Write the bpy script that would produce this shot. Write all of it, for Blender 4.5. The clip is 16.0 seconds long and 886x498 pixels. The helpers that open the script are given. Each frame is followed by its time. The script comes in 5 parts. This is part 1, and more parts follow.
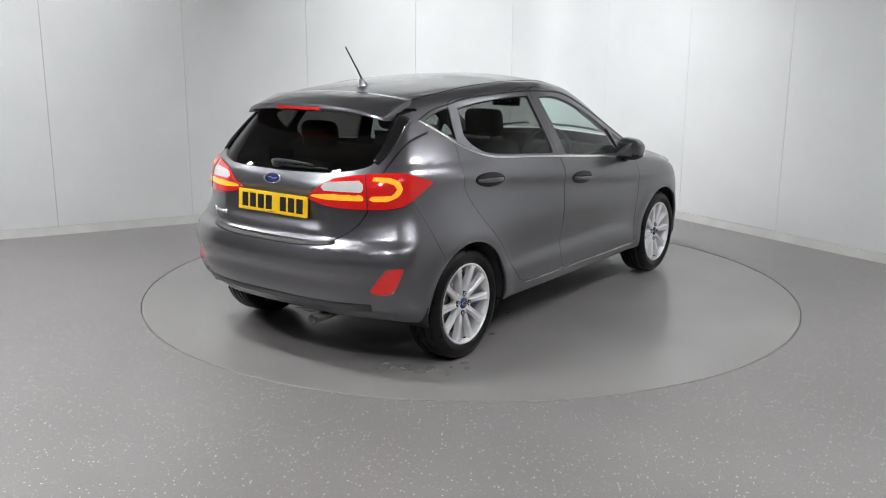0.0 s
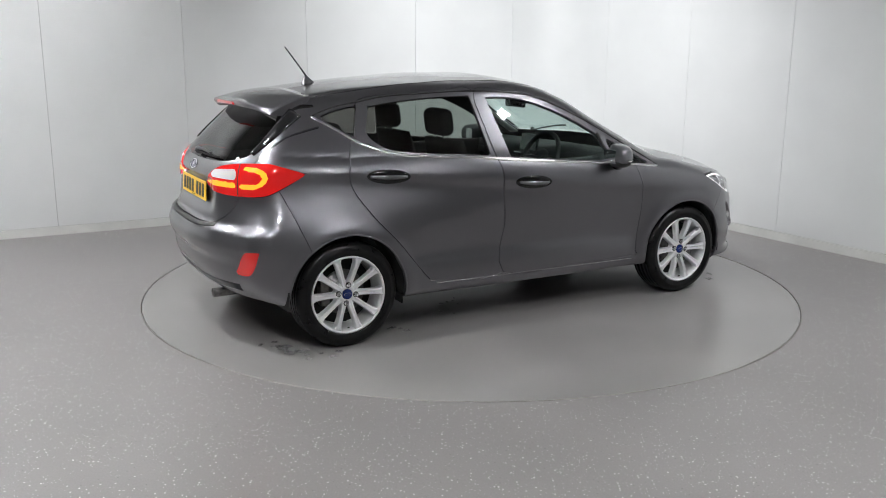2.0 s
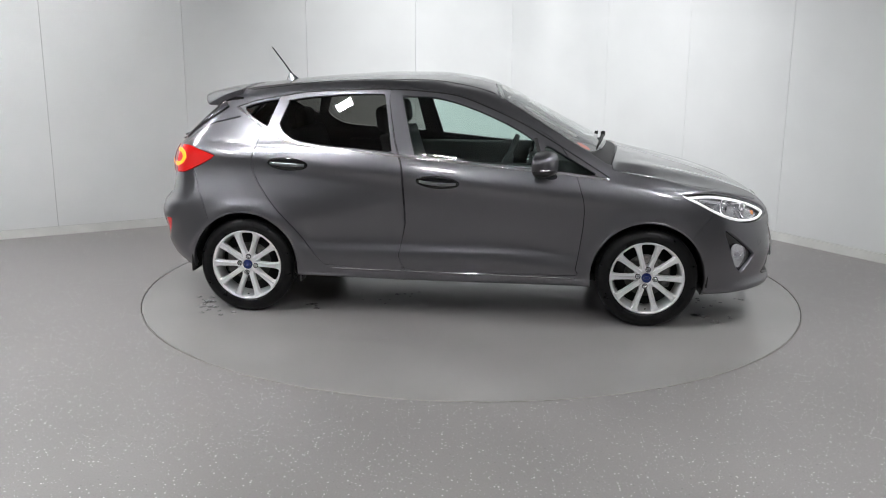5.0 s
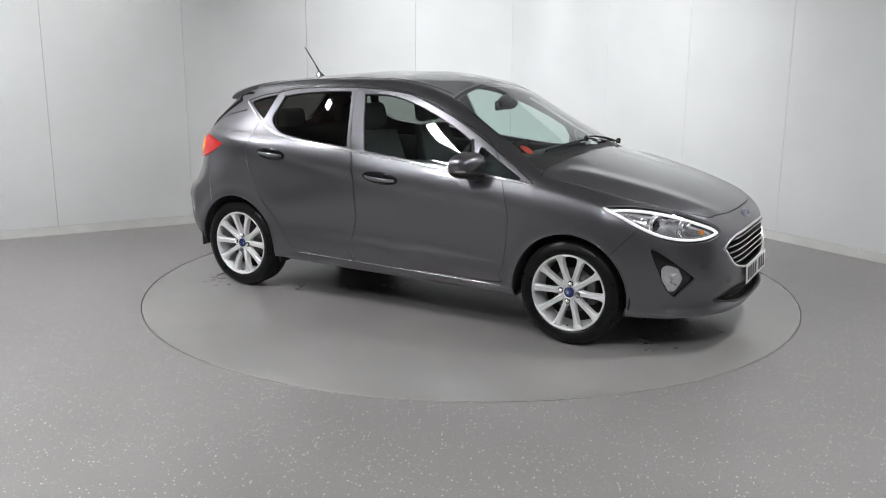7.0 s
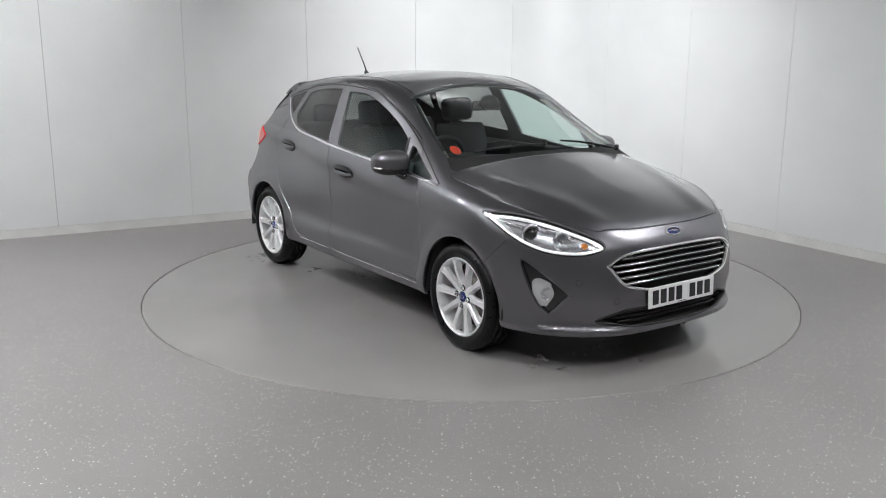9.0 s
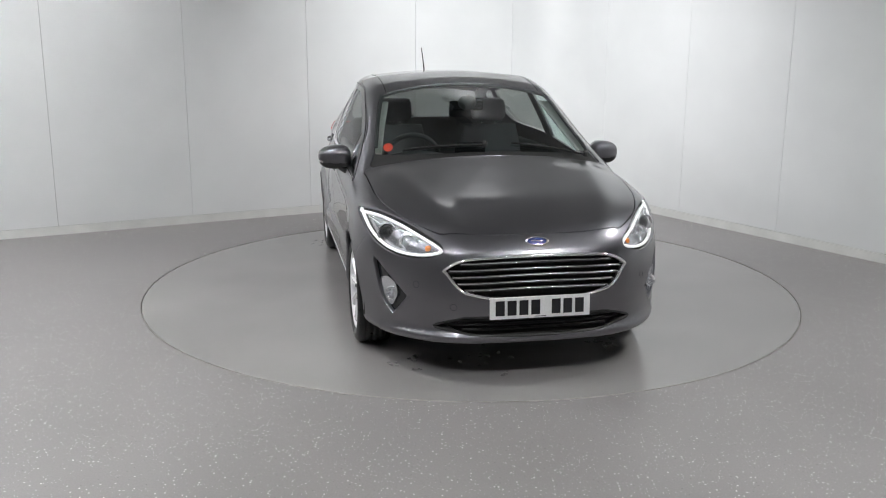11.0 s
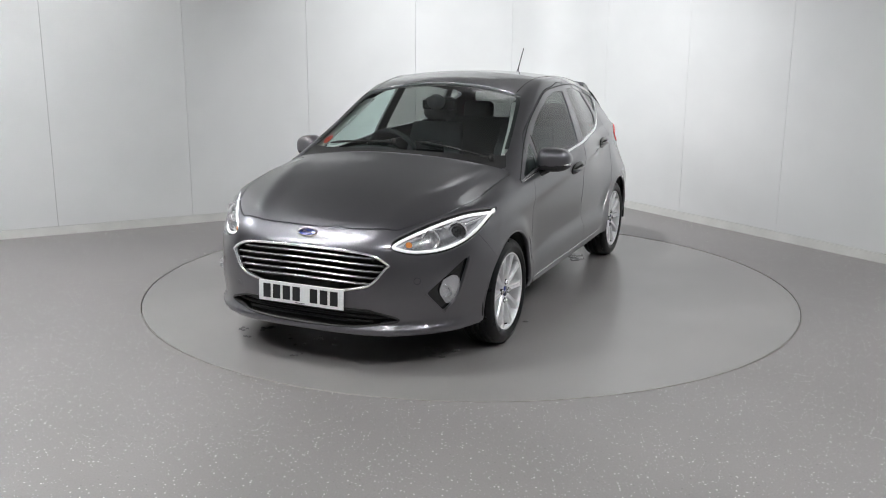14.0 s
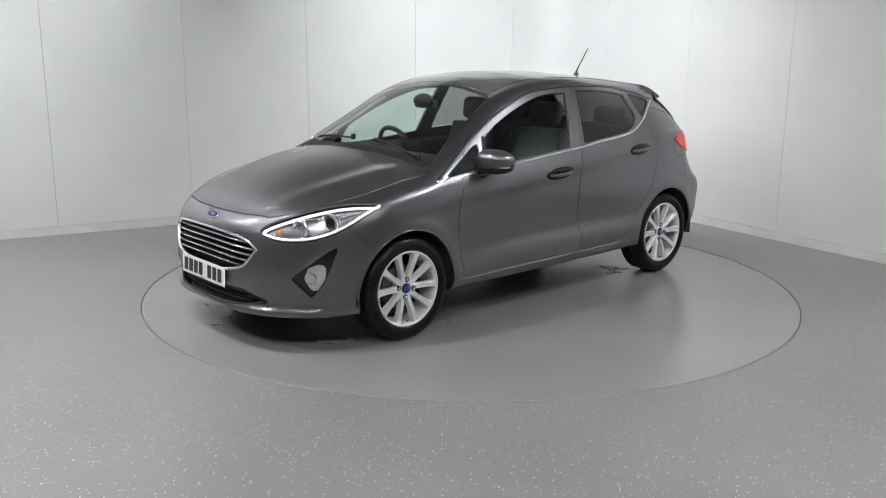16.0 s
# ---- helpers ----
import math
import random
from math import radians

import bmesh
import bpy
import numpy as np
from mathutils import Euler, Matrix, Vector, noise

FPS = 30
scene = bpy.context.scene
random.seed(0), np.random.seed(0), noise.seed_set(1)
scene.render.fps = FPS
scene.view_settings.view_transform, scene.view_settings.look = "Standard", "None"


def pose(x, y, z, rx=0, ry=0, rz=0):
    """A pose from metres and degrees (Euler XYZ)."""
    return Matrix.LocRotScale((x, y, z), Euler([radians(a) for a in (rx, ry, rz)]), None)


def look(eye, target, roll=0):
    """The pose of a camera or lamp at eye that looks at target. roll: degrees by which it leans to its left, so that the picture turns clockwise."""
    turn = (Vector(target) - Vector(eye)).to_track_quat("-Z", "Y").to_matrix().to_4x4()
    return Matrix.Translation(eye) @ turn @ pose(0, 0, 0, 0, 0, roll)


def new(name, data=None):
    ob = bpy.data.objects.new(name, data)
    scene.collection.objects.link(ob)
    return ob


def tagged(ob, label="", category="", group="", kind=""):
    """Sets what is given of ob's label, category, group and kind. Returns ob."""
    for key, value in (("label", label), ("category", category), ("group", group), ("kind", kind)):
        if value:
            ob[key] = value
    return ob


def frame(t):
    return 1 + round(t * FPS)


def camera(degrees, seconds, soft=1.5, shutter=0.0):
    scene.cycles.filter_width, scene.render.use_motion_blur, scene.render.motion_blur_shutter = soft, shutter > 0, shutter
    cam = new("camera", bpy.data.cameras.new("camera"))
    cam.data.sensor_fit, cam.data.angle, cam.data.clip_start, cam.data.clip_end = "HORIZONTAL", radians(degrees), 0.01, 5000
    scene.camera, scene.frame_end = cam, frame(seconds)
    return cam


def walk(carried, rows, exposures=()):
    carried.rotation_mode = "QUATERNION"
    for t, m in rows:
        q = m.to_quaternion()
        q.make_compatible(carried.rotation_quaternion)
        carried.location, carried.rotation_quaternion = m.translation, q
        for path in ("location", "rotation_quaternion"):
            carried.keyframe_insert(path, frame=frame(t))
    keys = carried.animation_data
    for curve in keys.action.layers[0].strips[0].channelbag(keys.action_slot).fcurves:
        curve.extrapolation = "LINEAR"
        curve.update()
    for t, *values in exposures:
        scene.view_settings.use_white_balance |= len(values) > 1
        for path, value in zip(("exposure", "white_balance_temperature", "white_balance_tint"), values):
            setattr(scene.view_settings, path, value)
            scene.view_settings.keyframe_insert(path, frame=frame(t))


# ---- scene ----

# camera: stands still on a tripod beyond the turntable
cam = camera(53.08, 16.0, soft=1.0)
EYE = pose(0, -6.2377, 1.647, 90 - 12.7056, 0, 1.677) @ pose(0, 0, 0, 0, 0, 0.2854)
walk(cam, [(0.0, EYE), (16.0, EYE)])

# ---- light: a closed studio lit by ceiling panels ----
scene.view_settings.exposure = 0.05
world = bpy.data.worlds.new("studio_world")
scene.world = world
world.use_nodes = True
world.node_tree.nodes["Background"].inputs[0].default_value = (0.5, 0.5, 0.5, 1)
world.node_tree.nodes["Background"].inputs[1].default_value = 0.02
PANEL_GLOW = 335.0
CEILING_Z = 3.2


# ---- materials ----
def mat(name, color=(0.5, 0.5, 0.5), rough=0.5, metal=0.0, coat=0.0, glow=None, power=0.0):
    m = bpy.data.materials.new(name)
    m.use_nodes = True
    b = m.node_tree.nodes["Principled BSDF"]
    b.inputs["Base Color"].default_value = (*color, 1)
    b.inputs["Roughness"].default_value = rough
    b.inputs["Metallic"].default_value = metal
    b.inputs["Coat Weight"].default_value = coat
    b.inputs["Coat Roughness"].default_value = 0.03
    if glow:
        b.inputs["Emission Color"].default_value = (*glow, 1)
        b.inputs["Emission Strength"].default_value = power
    return m


def node(m, kind, **values):
    n = m.node_tree.nodes.new(kind)
    for key, value in values.items():
        if key in n.inputs:
            n.inputs[key].default_value = value
    return n


def coords(m, scale=(1, 1, 1), which="Object"):
    t = m.node_tree.nodes.new("ShaderNodeTexCoord")
    mp = m.node_tree.nodes.new("ShaderNodeMapping")
    mp.inputs["Scale"].default_value = scale
    m.node_tree.links.new(t.outputs[which], mp.inputs["Vector"])
    return mp.outputs["Vector"]


def ramp(m, source, stops):
    r = m.node_tree.nodes.new("ShaderNodeValToRGB")
    while len(r.color_ramp.elements) < len(stops):
        r.color_ramp.elements.new(0.5)
    for e, (p, c) in zip(r.color_ramp.elements, stops):
        e.position = p
        e.color = (*c, 1) if len(c) == 3 else c
    m.node_tree.links.new(source, r.inputs["Fac"])
    return r.outputs["Color"]


def bsdf(m):
    return m.node_tree.nodes["Principled BSDF"]


def bump(m, source, strength, distance=0.002):
    b = node(m, "ShaderNodeBump", Strength=strength, Distance=distance)
    m.node_tree.links.new(source, b.inputs["Height"])
    m.node_tree.links.new(b.outputs["Normal"], bsdf(m).inputs["Normal"])


def grained(m, scale, low, high, rough=None, bump_strength=0.0, detail=4.0, vec=(1, 1, 1)):
    """Vary a material's colour between low and high with noise."""
    v = coords(m, vec)
    n = node(m, "ShaderNodeTexNoise", Scale=scale, Detail=detail)
    m.node_tree.links.new(v, n.inputs["Vector"])
    c = ramp(m, n.outputs["Fac"], [(0.3, low), (0.7, high)])
    m.node_tree.links.new(c, bsdf(m).inputs["Base Color"])
    if rough:
        r = node(m, "ShaderNodeMapRange")
        r.inputs["From Min"].default_value, r.inputs["From Max"].default_value = 0.3, 0.7
        r.inputs["To Min"].default_value, r.inputs["To Max"].default_value = rough
        m.node_tree.links.new(n.outputs["Fac"], r.inputs["Value"])
        m.node_tree.links.new(r.outputs["Result"], bsdf(m).inputs["Roughness"])
    if bump_strength:
        bump(m, n.outputs["Fac"], bump_strength)
    return m


def vinyl(name, base, flecks, rough):
    """Safety vinyl: mottled grey with small pale and dark flecks."""
    m = mat(name, base, rough)
    L = m.node_tree.links
    v = coords(m)
    big = node(m, "ShaderNodeTexNoise", Scale=0.9, Detail=3.0)
    fine = node(m, "ShaderNodeTexNoise", Scale=140.0, Detail=2.0)
    L.new(v, big.inputs["Vector"])
    L.new(v, fine.inputs["Vector"])
    dark = tuple(c * 0.9 for c in base)
    light = tuple(c * 1.07 for c in base)
    c1 = ramp(m, big.outputs["Fac"], [(0.3, dark), (0.7, light)])
    c2 = ramp(m, fine.outputs["Fac"], [(0.3, (0.82, 0.82, 0.82)), (0.7, (1.0, 1.0, 1.0))])
    mul = node(m, "ShaderNodeMixRGB")
    mul.blend_type = "MULTIPLY"
    mul.inputs[0].default_value = 1.0
    L.new(c1, mul.inputs[1])
    L.new(c2, mul.inputs[2])
    out = mul.outputs[0]
    for scale, size, colour, keep in flecks:
        vo = node(m, "ShaderNodeTexVoronoi", Scale=scale)
        L.new(v, vo.inputs["Vector"])
        spot = node(m, "ShaderNodeMath")
        spot.operation = "LESS_THAN"
        spot.inputs[1].default_value = size
        L.new(vo.outputs["Distance"], spot.inputs[0])
        pick = node(m, "ShaderNodeSeparateColor")
        L.new(vo.outputs["Color"], pick.inputs[0])
        some = node(m, "ShaderNodeMath")
        some.operation = "LESS_THAN"
        some.inputs[1].default_value = keep
        L.new(pick.outputs[0], some.inputs[0])
        both = node(m, "ShaderNodeMath")
        both.operation = "MULTIPLY"
        L.new(spot.outputs[0], both.inputs[0])
        L.new(some.outputs[0], both.inputs[1])
        mix = node(m, "ShaderNodeMixRGB")
        mix.inputs[2].default_value = (*colour, 1)
        L.new(both.outputs[0], mix.inputs[0])
        L.new(out, mix.inputs[1])
        out = mix.outputs[0]
    L.new(out, bsdf(m).inputs["Base Color"])
    rr = node(m, "ShaderNodeMapRange")
    rr.inputs["To Min"].default_value, rr.inputs["To Max"].default_value = rough - 0.02, rough + 0.03
    L.new(big.outputs["Fac"], rr.inputs["Value"])
    L.new(rr.outputs["Result"], bsdf(m).inputs["Roughness"])
    bump(m, fine.outputs["Fac"], 0.12, 0.001)
    return m


def clear(name, tint, gloss_rough=0.0, base_gloss=0.06):
    """Thin glass: tinted see-through with a Fresnel gloss."""
    m = bpy.data.materials.new(name)
    m.use_nodes = True
    nt = m.node_tree
    nt.nodes.remove(nt.nodes["Principled BSDF"])
    out = nt.nodes["Material Output"]
    tr = node(m, "ShaderNodeBsdfTransparent", Color=(*tint, 1))
    gl = node(m, "ShaderNodeBsdfGlossy", Roughness=gloss_rough, Color=(1, 1, 1, 1))
    lw = node(m, "ShaderNodeLayerWeight", Blend=0.5)
    pw = node(m, "ShaderNodeMath")
    pw.operation = "POWER"
    pw.inputs[1].default_value = 5.0
    nt.links.new(lw.outputs["Facing"], pw.inputs[0])
    fr = node(m, "ShaderNodeMath")
    fr.operation = "MULTIPLY_ADD"
    fr.inputs[1].default_value, fr.inputs[2].default_value = 0.9, base_gloss
    nt.links.new(pw.outputs[0], fr.inputs[0])
    mx = node(m, "ShaderNodeMixShader")
    nt.links.new(fr.outputs[0], mx.inputs[0])
    nt.links.new(tr.outputs[0], mx.inputs[1])
    nt.links.new(gl.outputs[0], mx.inputs[2])
    nt.links.new(mx.outputs[0], out.inputs[0])
    return m


def car_paint():
    m = mat("grey_metallic_paint", (0.15, 0.15, 0.155), 0.3, 0.97, 1.0)
    L = m.node_tree.links
    v = coords(m)
    flake = node(m, "ShaderNodeTexNoise", Scale=650.0, Detail=1.0)
    L.new(v, flake.inputs["Vector"])
    c = ramp(m, flake.outputs["Fac"], [(0.3, (0.16, 0.159, 0.172)), (0.7, (0.2, 0.198, 0.212))])
    L.new(c, bsdf(m).inputs["Base Color"])
    haze = node(m, "ShaderNodeTexNoise", Scale=3.0, Detail=3.0)
    L.new(v, haze.inputs["Vector"])
    r = node(m, "ShaderNodeMapRange")
    r.inputs["To Min"].default_value, r.inputs["To Max"].default_value = 0.33, 0.38
    L.new(haze.outputs["Fac"], r.inputs["Value"])
    L.new(r.outputs["Result"], bsdf(m).inputs["Roughness"])
    return m


PAINT = car_paint()
FLOOR = vinyl("speckled_grey_vinyl", (0.25, 0.236, 0.233), [(56.0, 0.19, (0.8, 0.8, 0.78), 0.24), (85.0, 0.2, (0.5, 0.5, 0.49), 0.25), (60.0, 0.16, (0.1, 0.1, 0.1), 0.15)], 0.36)
TABLE = vinyl("smooth_grey_vinyl", (0.29, 0.279, 0.272), [(60.0, 0.12, (0.4, 0.4, 0.38), 0.05)], 0.2)
WALL = grained(mat("white_wall_panel", (0.75, 0.76, 0.75), 0.42), 1.6, (0.655, 0.665, 0.665), (0.705, 0.715, 0.715), (0.36, 0.5), 0.03)
GREY_WALL = grained(mat("grey_wall_paint", (0.14, 0.14, 0.14), 0.6), 2.0, (0.12, 0.12, 0.12), (0.16, 0.16, 0.16))
SKIRT = grained(mat("white_skirting", (0.68, 0.68, 0.66), 0.5), 5.0, (0.6, 0.6, 0.58), (0.7, 0.7, 0.68))
CEIL = grained(mat("grey_ceiling", (0.33, 0.33, 0.33), 0.8), 3.0, (0.3, 0.3, 0.3), (0.36, 0.36, 0.36))
GLOW = mat("light_panel_diffuser", (0.9, 0.9, 0.9), 0.5, glow=(0.975, 0.985, 1.0), power=PANEL_GLOW)
STEEL = grained(mat("brushed_steel_trim", (0.25, 0.24, 0.22), 0.5, 0.6), 40.0, (0.2, 0.19, 0.17), (0.3, 0.29, 0.27))
DARK = mat("dark_cavity", (0.012, 0.012, 0.012), 0.7)
BLACK = mat("gloss_black_plastic", (0.008, 0.008, 0.009), 0.12, coat=0.5)
TRIM = grained(mat("matt_black_plastic", (0.02, 0.02, 0.02), 0.55), 300.0, (0.015, 0.015, 0.015), (0.028, 0.028, 0.028), (0.45, 0.6), 0.1)
CHROME = mat("chrome", (0.93, 0.93, 0.94), 0.2, 1.0)
GLASS = clear("green_tinted_glass", (0.78, 0.9, 0.86))
PRIVACY = clear("dark_privacy_glass", (0.34, 0.345, 0.33), 0.0, 0.045)
REAR_GLASS = clear("dark_rear_glass", (0.2, 0.2, 0.195), 0.0, 0.045)
SCREEN = clear("windscreen_glass", (0.84, 0.92, 0.9), 0.0, 0.1)


# ---- mesh helpers ----
def part(name, data, material, parent=None, label=""):
    """Link a bmesh or mesh as one object under a thing or a part."""
    if isinstance(data, bmesh.types.BMesh):
        me = bpy.data.meshes.new(name)
        data.normal_update()
        data.to_mesh(me)
        data.free()
    else:
        me = data
    if material and not me.materials:
        me.materials.append(material)
    ob = new(name, me)
    if parent:
        ob.parent = parent
    if label:
        ob["label"] = label
    return ob


def smooth(bm):
    for f in bm.faces:
        f.smooth = True
    return bm


def box(size, at=(0, 0, 0), turn=None, bevel=0.0, segments=2):
    bm = bmesh.new()
    bmesh.ops.create_cube(bm, size=1.0)
    bmesh.ops.scale(bm, vec=size, verts=bm.verts)
    if bevel:
        bmesh.ops.bevel(bm, geom=bm.edges[:], offset=bevel, segments=segments, profile=0.5, affect="EDGES")
    m = Matrix.Translation(at)
    if turn is not None:
        m = m @ turn
    bmesh.ops.transform(bm, matrix=m, verts=bm.verts)
    return bm


def join(*bms):
    out = bmesh.new()
    for b in bms:
        me = bpy.data.meshes.new("join")
        b.to_mesh(me)
        b.free()
        out.from_mesh(me)
        bpy.data.meshes.remove(me)
    return out


def lathe(profile, steps=48, axis="Y", at=(0, 0, 0)):
    """Turn a closed profile of (radius, along) about an axis."""
    bm = bmesh.new()
    rings = []
    for i in range(steps):
        a = 2 * math.pi * i / steps
        c, s = math.cos(a), math.sin(a)
        ring = []
        for r, h in profile:
            p = (r * c, h, r * s) if axis == "Y" else (r * c, r * s, h) if axis == "Z" else (h, r * c, r * s)
            ring.append(bm.verts.new((p[0] + at[0], p[1] + at[1], p[2] + at[2])))
        rings.append(ring)
    n = len(profile)
    for i in range(steps):
        a, b = rings[i], rings[(i + 1) % steps]
        for k in range(n):
            bm.faces.new((a[k], b[k], b[(k + 1) % n], a[(k + 1) % n]))
    bmesh.ops.recalc_face_normals(bm, faces=bm.faces)
    return smooth(bm)


def tube(points, radius, sides=8, flat=1.0, up=(0, 0, 1)):
    """A closed tube along points; radius may be a list; flat squeezes it along up."""
    pts = [Vector(p) for p in points]
    bm = bmesh.new()
    rings = []
    for i, p in enumerate(pts):
        d = (pts[min(i + 1, len(pts) - 1)] - pts[max(i - 1, 0)]).normalized()
        s = d.cross(Vector(up))
        s = s.normalized() if s.length > 1e-4 else d.orthogonal().normalized()
        u = s.cross(d)
        r = radius[i] if isinstance(radius, (list, tuple)) else radius
        rings.append([bm.verts.new(p + s * r * math.cos(2 * math.pi * k / sides) + u * r * flat * math.sin(2 * math.pi * k / sides)) for k in range(sides)])
    for a, b in zip(rings, rings[1:]):
        for k in range(sides):
            bm.faces.new((a[k], a[(k + 1) % sides], b[(k + 1) % sides], b[k]))
    bm.faces.new(rings[0][::-1])
    bm.faces.new(rings[-1])
    bmesh.ops.recalc_face_normals(bm, faces=bm.faces)
    return smooth(bm)


def curve_pts(points, steps=6, closed=False):
    """A smooth line through points (Catmull-Rom)."""
    p = [Vector(q) for q in points]
    n = len(p)
    out = []
    for i in range(n if closed else n - 1):
        a, b, c, d = (p[(i - 1) % n], p[i], p[(i + 1) % n], p[(i + 2) % n]) if closed else (p[max(i - 1, 0)], p[i], p[i + 1], p[min(i + 2, n - 1)])
        for k in range(steps):
            t = k / steps
            out.append(0.5 * (2 * b + (c - a) * t + (2 * a - 5 * b + 4 * c - d) * t * t + (3 * b - a - 3 * c + d) * t ** 3))
    if not closed:
        out.append(p[-1])
    return out


# ---- the studio ----
CORNER = Vector((1.03, 4.19, 0))
LEFT_DIR = Vector((-math.cos(radians(30)), -math.sin(radians(30)), 0))
RIGHT_DIR = Vector((math.cos(radians(-56.8)), math.sin(radians(-56.8)), 0))
TABLE_R = 2.248


def corner_path(radius=0.6, steps=40):
    """Plan line of the rounded corner, from the left wall to the right one."""
    half = LEFT_DIR.angle(RIGHT_DIR) / 2
    run = radius / math.tan(half)
    a, b = CORNER + LEFT_DIR * run, CORNER + RIGHT_DIR * run
    mid = CORNER + (LEFT_DIR + RIGHT_DIR).normalized() * (radius / math.sin(half))
    va, vb = a - mid, b - mid
    return run, [mid + va.normalized().slerp(vb.normalized(), i / steps) * radius for i in range(steps + 1)]


def slab(line, z0, z1, depth, out):
    """An upright sheet of some thickness along a plan line; out: its back side."""
    bm = bmesh.new()
    n = len(line)
    cols = []
    for i, p in enumerate(line):
        d = (line[min(i + 1, n - 1)] - line[max(i - 1, 0)]).normalized()
        back = Vector((-d.y, d.x, 0)) * out * depth
        cols.append([bm.verts.new((q.x, q.y, z)) for q, z in ((p, z0), (p, z1), (p + back, z1), (p + back, z0))])
    for a, b in zip(cols, cols[1:]):
        for k in range(4):
            bm.faces.new((a[k], a[(k + 1) % 4], b[(k + 1) % 4], b[k]))
    bm.faces.new(cols[0])
    bm.faces.new(cols[-1][::-1])
    bmesh.ops.recalc_face_normals(bm, faces=bm.faces)
    return bm


def studio():
    run, arc = corner_path()
    far_l, far_r = CORNER + LEFT_DIR * 9.6, CORNER + RIGHT_DIR * 9.6
    back = far_l + RIGHT_DIR * 9.6
    # floor with a round opening for the turntable
    bm = bmesh.new()
    n = 192
    inner = [bm.verts.new(((TABLE_R + 0.0055) * math.cos(2 * math.pi * i / n), (TABLE_R + 0.0055) * math.sin(2 * math.pi * i / n), 0)) for i in range(n)]
    low = [bm.verts.new((v.co.x, v.co.y, -0.06)) for v in inner]
    outer = [bm.verts.new((13 * math.cos(2 * math.pi * i / n), 13 * math.sin(2 * math.pi * i / n), 0)) for i in range(n)]
    for i in range(n):
        j = (i + 1) % n
        bm.faces.new((inner[i], outer[i], outer[j], inner[j]))
        bm.faces.new((inner[j], low[j], low[i], inner[i]))
    bm.faces.new(low)
    bmesh.ops.recalc_face_normals(bm, faces=bm.faces)
    floor = tagged(part("floor", bm, FLOOR), "grey safety vinyl floor with pale flecks around a turntable", "floor", kind="structure")
    ring = tagged(part("trim", lathe([(TABLE_R + 0.0055, -0.02), (TABLE_R + 0.0115, -0.02), (TABLE_R + 0.0115, 0.0025), (TABLE_R + 0.0055, 0.0025)], 192, "Z"), STEEL), "thin metal edging around the turntable opening", "trim", kind="structure")
    # walls: a backing sheet with panels in front of it, and a skirting
    joints_l = [0.66 + 1.195 * k for k in range(8)]
    joints_r = [0.79 + 1.16 * k for k in range(8)]
    for name, a, d, joints, out in (("wall_left", CORNER, LEFT_DIR, joints_l, -1), ("wall_right", CORNER, RIGHT_DIR, joints_r, 1)):
        w = tagged(part(name, slab([CORNER + d * (joints[0] - 0.02), CORNER + d * 9.6], 0, CEILING_Z, 0.1, out), DARK), "white panelled studio wall with fine upright joints", "wall", kind="structure")
        shift = Vector((-d.y, d.x, 0)) * out * -0.012
        w.location = -shift
        for k in range(len(joints) - 1):
            p0, p1 = CORNER + d * (joints[k] + 0.0015), CORNER + d * (joints[k + 1] - 0.0015)
            panel = part("panel", slab([p0 + shift, p1 + shift], 0.078, CEILING_Z, 0.012, out), WALL, w)
        cuts = (0.0, 1.9, 4.9, 9.6) if name == "wall_left" else (0.0, 1.62, 4.6, 9.6)
        for k in range(3):
            s0 = max(cuts[k], run) + (0.001 if k else 0)
            part("skirting_board", slab([CORNER + d * s0 + shift * 1.6, CORNER + d * (cuts[k + 1] - 0.001) + shift * 1.6], 0, 0.075, 0.018, out), SKIRT, w)
    corner_line = [CORNER + LEFT_DIR * 0.6585] + arc + [CORNER + RIGHT_DIR * 0.7885]
    w = tagged(part("wall_corner", slab(corner_line, 0.078, CEILING_Z, 0.05, 1), WALL), "white curved corner panel between the studio walls", "wall", kind="structure")
    part("skirting_board", slab(arc, 0, 0.075, 0.018, 1), SKIRT, w)
    # two unseen walls close the room, dark so that the car's sides reflect less
    for name, a, b, out in (("wall_behind", far_l, back, -1), ("wall_side", far_r, back, 1)):
        tagged(part(name, slab([a, b], 0, CEILING_Z, 0.1, out), GREY_WALL), "unseen plain dark grey wall closing the studio, added to darken the car's reflections", "wall", kind="structure")
    bm = bmesh.new()
    q = [bm.verts.new((v.x, v.y, CEILING_Z)) for v in (CORNER, far_r, back, far_l)]
    bm.faces.new(q)
    r = bmesh.ops.extrude_face_region(bm, geom=bm.faces[:])
    bmesh.ops.translate(bm, vec=(0, 0, 0.12), verts=[v for v in r["geom"] if isinstance(v, bmesh.types.BMVert)])
    bmesh.ops.recalc_face_normals(bm, faces=bm.faces)
    tagged(part("ceiling", bm, CEIL), "flat grey studio ceiling with light panels", "ceiling", kind="structure")
    # ceiling light panels
    for x, y, w, d in LIGHTS:
        lamp = new("ceiling_light")
        lamp.location = (x, y, CEILING_Z - 0.004)
        lamp.rotation_euler = (0, 0, radians(4))
        tagged(lamp, "bright rectangular white light panel on the ceiling", "ceiling light", "studio ceiling lights")
        frame_bm = join(*[box(s, p, bevel=0.004) for s, p in (((w + 0.06, 0.03, 0.05), (0, d / 2 + 0.015, -0.025)), ((w + 0.06, 0.03, 0.05), (0, -d / 2 - 0.015, -0.025)), ((0.03, d, 0.05), (w / 2 + 0.015, 0, -0.025)), ((0.03, d, 0.05), (-w / 2 - 0.015, 0, -0.025)))])
        part("light_frame", frame_bm, SKIRT, lamp)
